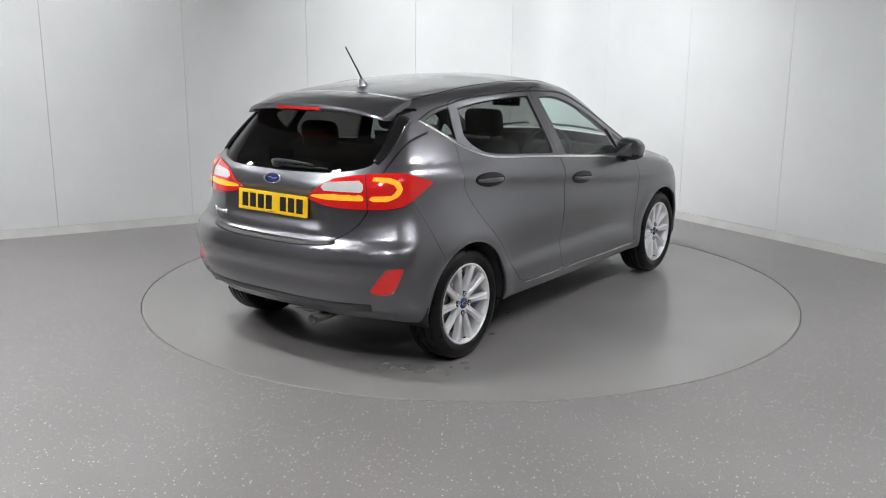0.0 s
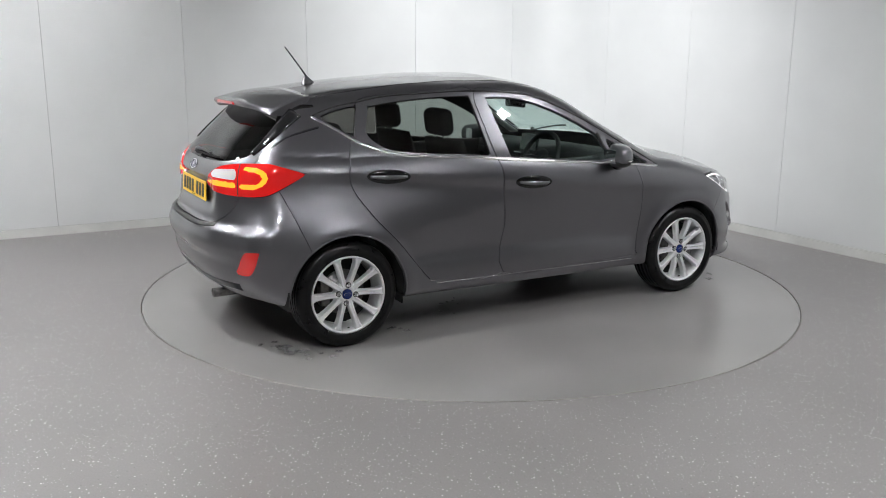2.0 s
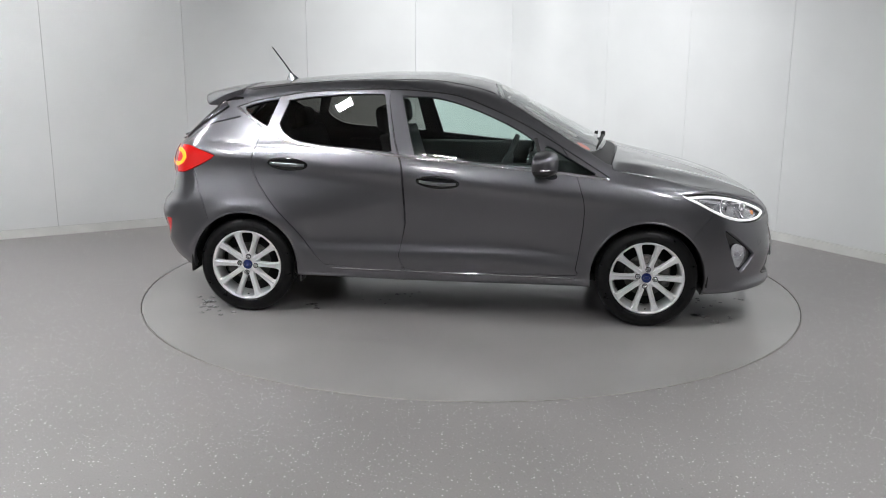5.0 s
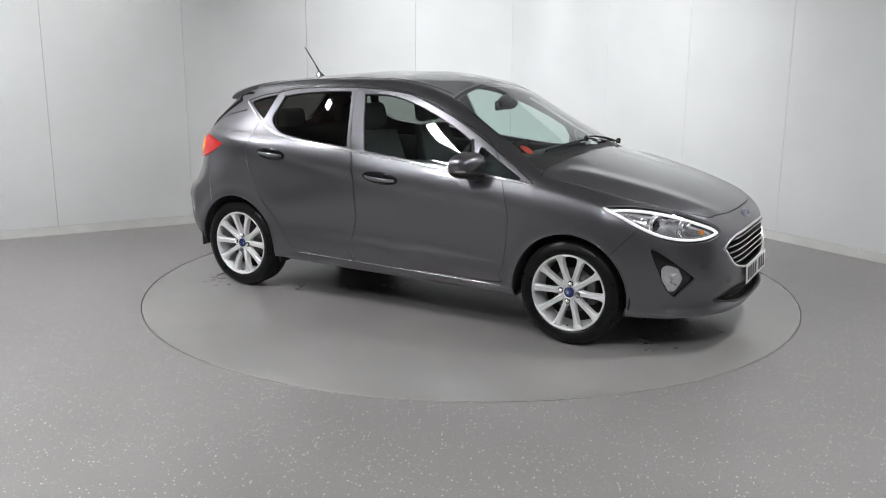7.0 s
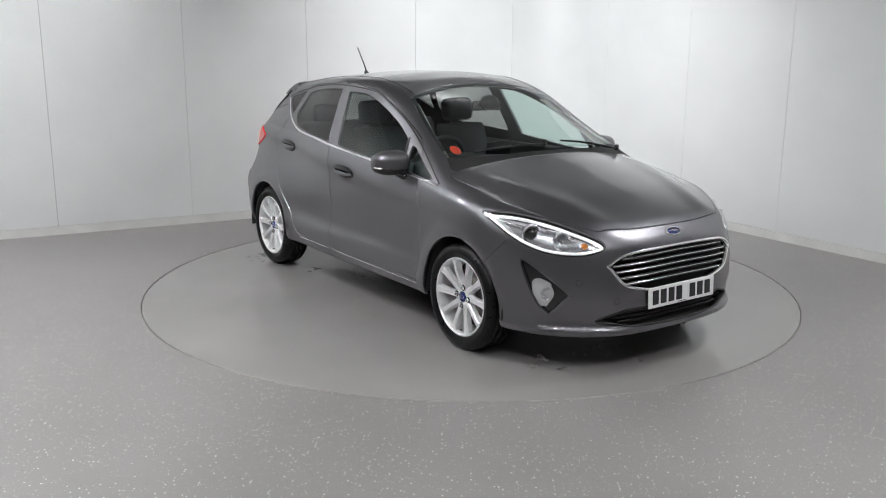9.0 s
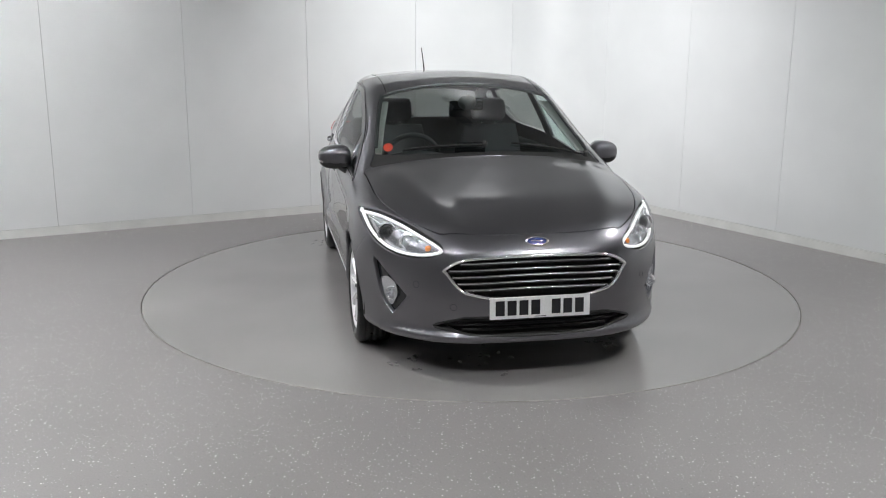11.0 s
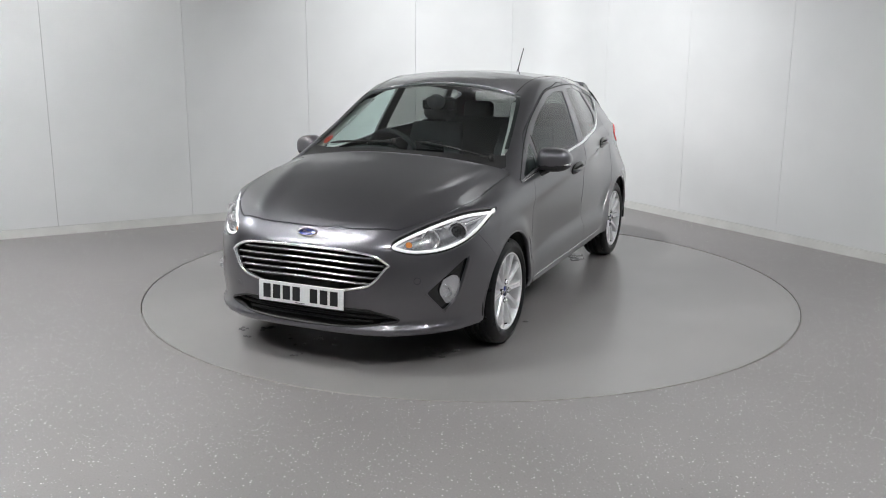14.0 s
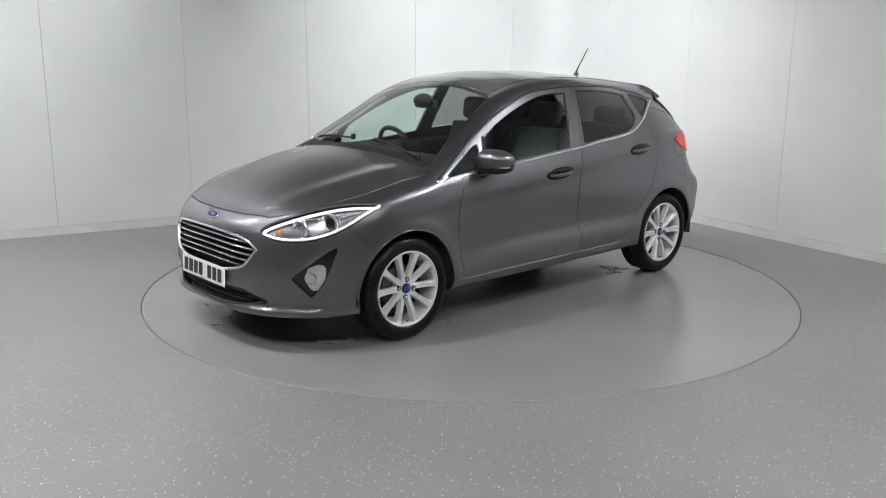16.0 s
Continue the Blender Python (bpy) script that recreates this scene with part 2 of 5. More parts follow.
        part("diffuser", box((w, d, 0.012), (0, 0, -0.03)), GLOW, lamp)


def floodlight(at, aim, watts, label):
    """A flood lamp on a bracket under the ceiling, washing the corner."""
    ob = new("floodlight")
    ob.matrix_basis = look(at, aim)
    tagged(ob, label, "floodlight", "studio floodlights")
    part("lamp_housing", join(box((0.34, 0.24, 0.02), (0, 0, 0.05), bevel=0.006), box((0.34, 0.012, 0.08), (0, 0.12, 0.02), bevel=0.003), box((0.34, 0.012, 0.08), (0, -0.12, 0.02), bevel=0.003), box((0.012, 0.24, 0.08), (0.17, 0, 0.02), bevel=0.003), box((0.012, 0.24, 0.08), (-0.17, 0, 0.02), bevel=0.003)), TRIM, ob)
    part("bracket", tube([(0.0, 0.0, 0.06), (0, 0.12, 0.16), (0, 0.28, 0.2)], 0.012, 8), TRIM, ob)
    lamp = bpy.data.lights.new("flood", "AREA")
    lamp.shape, lamp.size, lamp.size_y = "RECTANGLE", 0.3, 0.2
    lamp.energy, lamp.spread, lamp.color = watts, radians(130), (0.975, 0.985, 1.0)
    glow = new("flood", lamp)
    glow.matrix_basis = look(at, aim)


# the small last panel is an added light that lifts the left wall
LIGHTS = [(x, y, 0.3, 0.19) for x, y in ((-4.0, -0.3), (-2.1, -2.0), (2.75, -1.2), (1.9, -3.9), (-0.7, -4.7), (-3.5, -2.9))] + [(-2.9, 0.9, 0.13, 0.1)]
studio()
floodlight((0.05, 0.55, 3.05), (0.95, 3.75, 1.05), 67, "black flood lamp under the ceiling lighting the corner")


def turntable():
    n = 192
    bm = bmesh.new()
    rings = [[bm.verts.new((r * math.cos(2 * math.pi * i / n), r * math.sin(2 * math.pi * i / n), z)) for i in range(n)] for r, z in ((TABLE_R, -0.05), (TABLE_R, -0.001), (TABLE_R - 0.001, 0.0))]
    for a, b in zip(rings, rings[1:]):
        for i in range(n):
            bm.faces.new((a[i], a[(i + 1) % n], b[(i + 1) % n], b[i]))
    bm.faces.new(rings[-1])
    top = new("turntable")
    tagged(top, "round grey vinyl-covered turntable set flush in the floor", "turntable")
    part("deck", bm, TABLE, top)
    part("edge_band", lathe([(TABLE_R - 0.001, -0.03), (TABLE_R + 0.002, -0.03), (TABLE_R + 0.002, -0.0015), (TABLE_R - 0.001, -0.0012)], 192, "Z"), STEEL, top, "worn metal edge band")
    return top


def water():
    """Drops and small puddles that dripped from the washed car."""
    rng = random.Random(4)
    bm = bmesh.new()

    def blob(x, y, r, flat=0.12, sx=1.0, turn_by=0.0):
        n = 14
        wob = [rng.uniform(0.75, 1.2) if r > 0.03 else rng.uniform(0.92, 1.08) for _ in range(n)]
        rings = []
        for f, h in ((1.0, 0.0), (0.93, 0.5), (0.7, 0.85), (0.35, 1.0)):
            ring = []
            for k in range(n):
                a = 2 * math.pi * k / n
                px, py = r * f * wob[k] * math.cos(a) * sx, r * f * wob[k] * math.sin(a)
                ring.append(bm.verts.new((x + px * math.cos(turn_by) - py * math.sin(turn_by), y + px * math.sin(turn_by) + py * math.cos(turn_by), 0.0006 + min(r * flat * 2.5, 0.004) * h)))
            rings.append(ring)
        for a, b in zip(rings, rings[1:]):
            for k in range(n):
                bm.faces.new((a[k], a[(k + 1) % n], b[(k + 1) % n], b[k])).smooth = True
        bm.faces.new(rings[-1]).smooth = True
    for x, y, spread, count, size in WET:
        for _ in range(count):
            blob(x + rng.gauss(0, spread), y + rng.gauss(0, spread), size * rng.uniform(0.6, 1.6), 0.12, rng.uniform(1, 1.5), rng.uniform(0, 3))
    ob = part("water_drops", bm, WATER)
    return tagged(ob, "scattered clear water drops and small puddles on the turntable", "water", kind="stuff")


# where it is wet, in the turntable's plane: place, spread, count and size
WET = ((-1.69, -0.79, 0.05, 9, 0.02), (-1.71, -0.69, 0.04, 6, 0.014), (-1.54, -0.98, 0.05, 6, 0.012), (-0.96, -0.72, 0.03, 5, 0.012), (-0.48, -0.53, 0.05, 5, 0.008), (-0.34, -0.37, 0.03, 3, 0.008), (-0.76, -0.54, 0.05, 3, 0.007),
       (1.52, -0.68, 0.03, 6, 0.012), (1.60, -0.78, 0.03, 4, 0.01), (1.70, -0.66, 0.02, 3, 0.009), (1.66, -0.28, 0.09, 12, 0.008), (1.86, -0.23, 0.02, 2, 0.008), (-1.08, 0.44, 0.06, 9, 0.035), (1.5, 0.45, 0.05, 9, 0.014), (0.78, 0.65, 0.03, 4, 0.012))
WATER = mat("water", (0.3, 0.3, 0.3), 0.03)
bsdf(WATER).inputs["Alpha"].default_value = 0.5
bsdf(WATER).inputs["Specular IOR Level"].default_value = 1.0
water_ob = water()


turntable_ob = turntable()

# ---- the car: body form ----
WHEELS_X = 1.2465


def table(*pairs):
    """A smooth curve through (at, value) pairs, as a function of an array."""
    xs = np.array([p[0] for p in pairs], float)
    ys = np.array([p[1] for p in pairs], float)
    d = np.diff(ys) / np.diff(xs)
    m = np.concatenate(([d[0]], np.where(d[:-1] * d[1:] > 0, 2 * d[:-1] * d[1:] / (d[:-1] + d[1:] + 1e-12), 0), [d[-1]]))

    def value(x):
        x = np.asarray(x, float)
        i = np.clip(np.searchsorted(xs, x) - 1, 0, len(xs) - 2)
        h = xs[i + 1] - xs[i]
        t = np.clip((x - xs[i]) / h, 0, 1)
        v = (2 * t ** 3 - 3 * t ** 2 + 1) * ys[i] + (t ** 3 - 2 * t ** 2 + t) * h * m[i] + (3 * t ** 2 - 2 * t ** 3) * ys[i + 1] + (t ** 3 - t ** 2) * h * m[i + 1]
        return v + np.where(x < xs[0], (x - xs[0]) * m[0], 0) + np.where(x > xs[-1], (x - xs[-1]) * m[-1], 0)
    return value


top_line = table((-2.1, 1.225), (-1.62, 1.355), (-1.37, 1.408), (-1.03, 1.452), (-0.64, 1.484), (-0.4, 1.497), (-0.13, 1.497), (0.14, 1.467), (0.33, 1.412), (0.64, 1.256), (0.89, 1.128), (0.99, 1.075), (1.06, 1.042), (1.26, 0.99), (1.48, 0.931), (1.65, 0.882), (1.87, 0.8), (2.0, 0.738), (2.2, 0.62))
top_crown = table((-1.6, 0.12), (-0.8, 0.13), (-0.2, 0.14), (0.3, 0.175), (0.9, 0.2), (1.3, 0.15), (1.9, 0.12))
nose_line = table((0.1, 1.88), (0.195, 2.03), (0.215, 2.082), (0.24, 2.09), (0.275, 2.066), (0.33, 2.07), (0.42, 2.085), (0.55, 2.075), (0.65, 2.055), (0.72, 2.02), (0.78, 1.97), (0.9, 1.86))
tail_line = table((0.2, 1.72), (0.3, 1.84), (0.37, 1.91), (0.46, 1.945), (0.6, 1.95), (0.67, 1.94), (0.72, 1.895), (0.8, 1.882), (0.92, 1.875), (0.98, 1.86), (1.03, 1.828), (1.11, 1.752), (1.28, 1.568), (1.4, 1.44))
plan_line = table((-2.0, 0.73), (-1.85, 0.778), (-1.6, 0.822), (-1.25, 0.853), (-0.6, 0.859), (0.1, 0.856), (0.7, 0.856), (1.25, 0.862), (1.5, 0.855), (1.75, 0.822), (2.0, 0.74))
crease_line = table((-1.9, 1.0), (-1.2, 0.967), (-0.83, 0.933), (-0.24, 0.881), (0.29, 0.82), (0.8, 0.772), (1.3, 0.735), (2.1, 0.68))
belt_line = table((-1.9, 1.10), (-1.2, 1.06), (-0.4, 1.035), (0.1, 0.985), (0.65, 0.94), (1.0, 0.905), (1.3, 0.875), (2.1, 0.70))
under_line = table((-2.0, 0.31), (-1.6, 0.275), (-0.9, 0.25), (0.3, 0.235), (0.9, 0.235), (1.6, 0.205), (2.1, 0.2))
NOSE_BOW, TAIL_BOW = 0.40, 0.22


def bell(x, at, width):
    return np.exp(-((x - at) / width) ** 2)


def step(x, a, b):
    t = np.clip((x - a) / (b - a), 0, 1)
    return t * t * (3 - 2 * t)


def half_width(x, z):
    zc, zb = crease_line(x), belt_line(x)
    above = z - zb
    up = 0.5 * (above + np.sqrt(above ** 2 + 0.0009))
    inset = 0.42 * up + 0.14 * up ** 2
    inset = inset + up * (0.22 * step(x, 0.1, 0.9) + 0.28 * step(-x, 0.5, 1.55))
    # the cabin draws in above the rear wheels
    inset = inset + 0.085 * step(-x, 0.15, 1.15) * step(z, 0.58, 1.0)
    inset = inset + 0.028 * step(-x, 1.2, 1.8) * step(z, 0.68, 0.95)
    s = np.clip((z - zc) / (zb - zc), 0, 1.5)
    inset = inset + 0.042 * s ** 1.6 * np.clip(1.6 - s, 0, 1) ** 0 * np.where(s > 1, 1 / np.maximum(s, 1) ** 1.6, 1)
    door = step(x, -1.15, -0.7) * (1 - step(x, 0.75, 1.1))
    below = zc - z
    below = 0.5 * (below + np.sqrt(below ** 2 + 0.0003))
    inset = inset + 0.03 * (1 - np.exp(-below / 0.045)) * np.exp(-below / 0.13) * (0.35 + 0.65 * door) * step(x, -1.5, -1.2) * (1 - step(x, 1.0, 1.5))
    ledge = 0.455 - 0.05 * step(x, 0.3, 0.9)
    inset = inset + door * 0.028 * np.where(z > ledge + 0.04, bell(z, ledge + 0.04, 0.19), bell(z, ledge + 0.04, 0.08))
    low = np.clip(0.42 - z, 0, 1)
    inset = inset + 0.10 * low + 0.9 * np.clip(0.30 - z, 0, 1) ** 2 * 4
    arch = 0
    for wx in (-WHEELS_X, WHEELS_X):
        r = np.hypot(x - wx, z - 0.305)
        arch = arch + 0.010 * bell(r, 0.365, 0.05)
    return plan_line(x) - inset + arch


def rounded(parts, radius):
    m = parts[0]
    for p in parts[1:]:
        m = np.maximum(m, p)
    s = 0
    for p in parts:
        s = s + np.maximum(p + radius, 0) ** 2
    return np.minimum(m + radius, 0) * 0 + np.where(m < -radius, m, np.sqrt(s) - radius)


def field(x, y, z):
    """Below zero inside the closed body."""
    y = np.abs(y)
    e = 0.02
    slope = (top_line(x + e) - top_line(x - e)) / (2 * e)
    # the bonnet has two raised flanks
    dome = 0.014 * step(x, 0.95, 1.2) * bell(y, 0.40 + 0.25 * (1.95 - x), 0.09)
    roof = (z - (top_line(x) - top_crown(x) * y ** 2 + dome)) / np.sqrt(1 + slope ** 2)
    side = (y - half_width(x, z)) * 0.93
    front = (x - nose_line(z) + NOSE_BOW * (y / 0.8) ** 3.6) / np.sqrt(1 + (4.5 * NOSE_BOW * np.minimum(y, 0.85) ** 2.6) ** 2)
    # rear bumper stands proud of the tailgate
    back = (-x - tail_line(z) + (TAIL_BOW + 0.07 * step(z, 0.66, 0.85)) * (y / 0.8) ** 3.2) / np.sqrt(1 + (4 * TAIL_BOW * np.minimum(y, 0.85) ** 2.2) ** 2 + 0.6 * step(z, 0.98, 1.1))
    back = back + 0.02 * (1 - step(y, 0.30, 0.40)) * step(z, 0.735, 0.80) * (1 - step(z, 0.925, 0.95))
    back = back + 0.016 * (1 - step(z, 0.50, 0.56)) * (1 - step(y, 0.62, 0.74)) - 0.012 * bell(z, 0.60, 0.05)
    floor_d = (under_line(x) - z)
    a = rounded([roof, side, front, back], 0.055)
    return rounded([a, floor_d], 0.02)


def gradient(p, e=0.004):
    g = np.empty_like(p)
    for i in range(3):
        d = np.zeros(3)
        d[i] = e
        a, b = p + d, p - d
        g[:, i] = (field(a[:, 0], a[:, 1], a[:, 2]) - field(b[:, 0], b[:, 1], b[:, 2])) / (2 * e)
    return g


def settle(p, rounds=4):
    """Move points on to the body's surface."""
    for _ in range(rounds):
        g = gradient(p)
        f = field(p[:, 0], p[:, 1], p[:, 2])
        p = p - g * (f / np.maximum((g ** 2).sum(1), 0.2))[:, None]
    return p


class Shell:
    """One half (y > 0) of the body's skin: points, faces and the panel that each face belongs to."""

    def __init__(self, h=0.024):
        xs = np.arange(-2.05, 2.2, h)
        ys = np.arange(-h / 2, 0.98, h)
        zs = np.arange(0.14, 1.56, h)
        X, Y, Z = np.meshgrid(xs, ys, zs, indexing="ij")
        F = field(X, Y, Z)
        inside = F < 0
        nx, ny, nz = F.shape
        count = np.zeros((nx - 1, ny - 1, nz - 1))
        acc = np.zeros((nx - 1, ny - 1, nz - 1, 3))
        G = np.stack([X, Y, Z], -1)
        sl = lambda o: tuple(slice(k, n - 1 + k) for k, n in zip(o, F.shape))
        for a in np.ndindex(2, 2, 2):
            for ax in range(3):
                if a[ax]:
                    continue
                b = list(a)
                b[ax] = 1
                fa, fb = F[sl(a)], F[sl(b)]
                cross = (fa < 0) != (fb < 0)
                t = np.where(cross, fa / np.where(cross, fa - fb, 1), 0)
                acc += np.where(cross[..., None], G[sl(a)] + t[..., None] * (G[sl(b)] - G[sl(a)]), 0)
                count += cross
        used = count > 0
        index = -np.ones(used.shape, int)
        index[used] = np.arange(used.sum())
        self.v = acc[used] / count[used][:, None]
        centre = np.argwhere(used)[:, 1] == 0
        faces = []
        for ax in range(3):
            o1, o2 = [k for k in range(3) if k != ax]
            lo = [slice(1, n - 1) for n in F.shape]
            hi = list(lo)
            lo[ax], hi[ax] = slice(0, F.shape[ax] - 1), slice(1, F.shape[ax])
            A, B = inside[tuple(lo)], inside[tuple(hi)]
            for q in np.argwhere(A != B):
                c = q.copy()
                for o in (o1, o2):
                    c[o] += 1
                ids = []
                for d1, d2 in ((-1, -1), (0, -1), (0, 0), (-1, 0)):
                    k = c.copy()
                    k[o1] += d1
                    k[o2] += d2
                    ids.append(index[tuple(k)])
                flip = A[tuple(q)] == (ax != 1)
                faces.append(tuple(ids if flip else ids[::-1]))
        self.faces = faces
        self.v[centre, 1] = 0
        # even out the grid along the surface
        quads = np.array(faces)
        for _ in range(5):
            s = np.zeros_like(self.v)
            n = np.zeros(len(self.v))
            for k in range(4):
                for j in (1, 3):
                    np.add.at(s, quads[:, k], self.v[quads[:, (k + j) % 4]])
                    np.add.at(n, quads[:, k], 1)
            self.v = 0.5 * self.v + 0.5 * s / np.maximum(n, 1)[:, None]
            self.v[centre, 1] = 0
            self.v = settle(self.v, 1)
            self.v[centre, 1] = 0
        self.v = settle(self.v, 4)
        self.v[centre, 1] = 0
        self.tag = ["body"] * len(faces)

    def cut(self, shape, level, pick):
        """Split the picked faces along shape(points) = level; returns which faces lie inside."""
        d = shape(self.v) - level
        d = np.where(np.abs(d) < 1e-5, 1e-5, d)
        neg = d < 0
        points, made = [], {}
        faces, tags, ins = [], [], []
        base = len(self.v)
        for f, tg in zip(self.faces, self.tag):
            if tg not in pick:
                faces.append(f), tags.append(tg), ins.append(False)
                continue
            k = sum(bool(neg[i]) for i in f)
            if k == 0 or k == len(f):
                faces.append(f), tags.append(tg), ins.append(k > 0)
                continue
            a, b = [], []
            for i, j in zip(f, f[1:] + f[:1]):
                (a if neg[i] else b).append(i)
                if neg[i] != neg[j]:
                    key = (min(i, j), max(i, j))
                    if key not in made:
                        t = d[i] / (d[i] - d[j])
                        made[key] = base + len(points)
                        points.append(self.v[i] + t * (self.v[j] - self.v[i]))
                    a.append(made[key])
                    b.append(made[key])
            for poly, side in ((a, True), (b, False)):
                if len(poly) > 2:
                    faces.append(tuple(poly)), tags.append(tg), ins.append(side)
        if points:
            extra = np.array(points)
            flat = np.abs(extra[:, 1]) < 1e-6
            extra = settle(extra, 2)
            extra[flat, 1] = 0
            self.v = np.concatenate([self.v, extra])
        self.faces, self.tag = faces, tags
        return ins

    def region(self, name, shape, pick, gap=0.0):
        """Give the picked faces inside a shape to a panel, with an open joint of 2 * gap round it."""
        if gap:
            ins = self.cut(shape, gap, pick)
            self.tag = ["joint" if (i and t in pick) else t for i, t in zip(ins, self.tag)]
            pick = ("joint_now",)
            self.tag = ["joint_now" if (i and t == "joint") else t for i, t in zip(ins, self.tag)]
            ins = self.cut(shape, -gap, pick)
            self.tag = [name if i else ("joint" if t == "joint_now" else t) for i, t in zip(ins, self.tag)]
        else:
            ins = self.cut(shape, 0, pick)
            self.tag = [name if i else t for i, t in zip(ins, self.tag)]

    def mesh(self, name, tags, mirror=None, inset=0.0, rim=0.0):
        """A mesh of the faces with these tags. mirror: None keeps y > 0, 'flip' gives the other side, 'both' joins the two."""
        fs = [f for f, t in zip(self.faces, self.tag) if t in tags]
        ids = sorted({i for f in fs for i in f})
        new_id = {i: k for k, i in enumerate(ids)}
        p = self.v[ids]
        g = gradient(p)
        g /= np.linalg.norm(g, axis=1)[:, None]
        mid = np.abs(p[:, 1]) < 1e-6
        g[mid, 1] = 0
        p = p - g * inset
        p[mid, 1] = 0
        fs = [tuple(new_id[i] for i in f) for f in fs]
        verts, norms, faces = list(p), list(g), list(fs)
        if rim:
            seen = {}
            for f in fs:
                for i, j in zip(f, f[1:] + f[:1]):
                    seen[(i, j)] = True
            for (i, j) in list(seen):
                if (j, i) in seen or (mid[i] and mid[j]):
                    continue
                t = p[j] - p[i]
                n = np.cross(t, g[i])
                n /= max(np.linalg.norm(n), 1e-9)
                k = len(verts)
                verts += [p[i], p[j], p[j] - g[j] * rim, p[i] - g[i] * rim]
                # the joint edge is rounded over
                norms += [g[i] * 0.7 + n * 0.7, g[j] * 0.7 + n * 0.7, n, n]
                faces.append((k + 1, k, k + 3, k + 2))
        verts, norms = np.array(verts), np.array(norms)
        flip = np.array([1, -1, 1])
        if mirror == "flip":
            verts, norms, faces = verts * flip, norms * flip, [f[::-1] for f in faces]
        elif mirror == "both":
            n = len(verts)
            on_mid = np.abs(verts[:, 1]) < 1e-6
            other = [i if on_mid[i] and i < len(p) else i + n for i in range(n)]
            faces = faces + [tuple(other[i] for i in f[::-1]) for f in faces]
            verts, norms = np.concatenate([verts, verts * flip]), np.concatenate([norms, norms * flip])
        me = bpy.data.meshes.new(name)
        me.from_pydata([tuple(v) for v in verts], [], faces)
        me.validate()
        for q in me.polygons:
            q.use_smooth = True
        norms = norms / np.maximum(np.linalg.norm(norms, axis=1), 1e-9)[:, None]
        if len(me.vertices) == len(norms):
            me.normals_split_custom_set_from_vertices([tuple(v) for v in norms])
        return me


def outline(points, steps=4, axes=(0, 2), tight=False):
    """A function: distance from the closed outline (below zero inside) in the plane of two axes, or of (a, b) rows that mix the axes."""
    q = [Vector((a, b, 0)) for a, b in points]
    if tight:
        line = np.array([(v.x, v.y) for v in q])
    else:
        line = np.array([(v.x, v.y) for v in curve_pts(q, steps, True)])

    def distance(p):
        a = p[:, axes[0]] if isinstance(axes[0], int) else p @ np.array(axes[0], float)
        b = p[:, axes[1]] if isinstance(axes[1], int) else p @ np.array(axes[1], float)
        best = np.full(len(p), 9.0)
        odd = np.zeros(len(p), bool)
        for (x0, y0), (x1, y1) in zip(line, np.roll(line, -1, 0)):
            dx, dy = x1 - x0, y1 - y0
            t = np.clip(((a - x0) * dx + (b - y0) * dy) / (dx * dx + dy * dy + 1e-12), 0, 1)
            best = np.minimum(best, np.hypot(a - x0 - t * dx, b - y0 - t * dy))
            if y0 != y1:
                odd ^= ((y0 > b) != (y1 > b)) & (a < (x1 - x0) * (b - y0) / (y1 - y0) + x0)
        return np.where(odd, -best, best)
    return distance


def limited(shape, keep):
    """A shape that holds only where keep(points) is true."""
    return lambda p: np.where(keep(p), shape(p), 0.5)


NOSE_AXES = ((-1, 1, 0), 2)
TAIL_AXES = ((1, 1, 0), 2)
# outlines on the side of the body (x, z)
DLO = [(-1.345, 1.279), (-1.21, 1.322), (-1.05, 1.348), (-0.88, 1.376), (-0.55, 1.394), (-0.34, 1.398), (-0.1, 1.386), (0.08, 1.362), (0.254, 1.301), (0.50, 1.19), (0.775, 1.034), (1.0, 0.91), (0.99, 0.897), (0.656, 0.936), (0.474, 0.949), (0.118, 0.982), (-0.23, 1.014), (-0.5, 1.038), (-0.736, 1.05), (-0.9, 1.066), (-1.03, 1.103), (-1.14, 1.154), (-1.22, 1.206)]
FRONT_WINDOW = [(-0.265, 1.364), (-0.265, 1.364), (-0.1, 1.362), (0.05, 1.335), (0.23, 1.275), (0.40, 1.20), (0.50, 1.145), (0.552, 1.11), (0.552, 1.11), (0.608, 0.957), (0.608, 0.957), (0.3, 0.975), (0.0, 1.004), (-0.172, 1.02), (-0.172, 1.02)]
FRONT_QUARTER = [(0.615, 1.085), (0.75, 1.018), (0.93, 0.922), (0.925, 0.914), (0.68, 0.944), (0.655, 0.955)]
REAR_WINDOW = [(-0.375, 1.376), (-0.375, 1.376), (-0.6, 1.372), (-0.85, 1.35), (-1.0, 1.326), (-1.0, 1.326), (-1.05, 1.195), (-1.05, 1.195), (-1.035, 1.152), (-0.97, 1.105), (-0.9, 1.083), (-0.736, 1.064), (-0.5, 1.05), (-0.31, 1.034), (-0.31, 1.034)]
REAR_QUARTER = [(-1.305, 1.277), (-1.305, 1.277), (-1.20, 1.31), (-1.065, 1.335), (-1.065, 1.335), (-1.09, 1.28), (-1.125, 1.168), (-1.125, 1.168), (-1.22, 1.218)]
FRONT_DOOR = [(-0.335, 1.41), (-0.1, 1.40), (0.09, 1.373), (0.27, 1.308), (0.51, 1.2), (0.70, 1.09), (0.80, 0.925), (0.831, 0.838), (0.854, 0.751), (0.857, 0.644), (0.841, 0.5), (0.815, 0.34), (0.80, 0.31), (0.3, 0.306), (-0.235, 0.318), (-0.222, 0.61), (-0.235, 0.815), (-0.244, 0.947), (-0.267, 1.019), (-0.306, 1.159)]
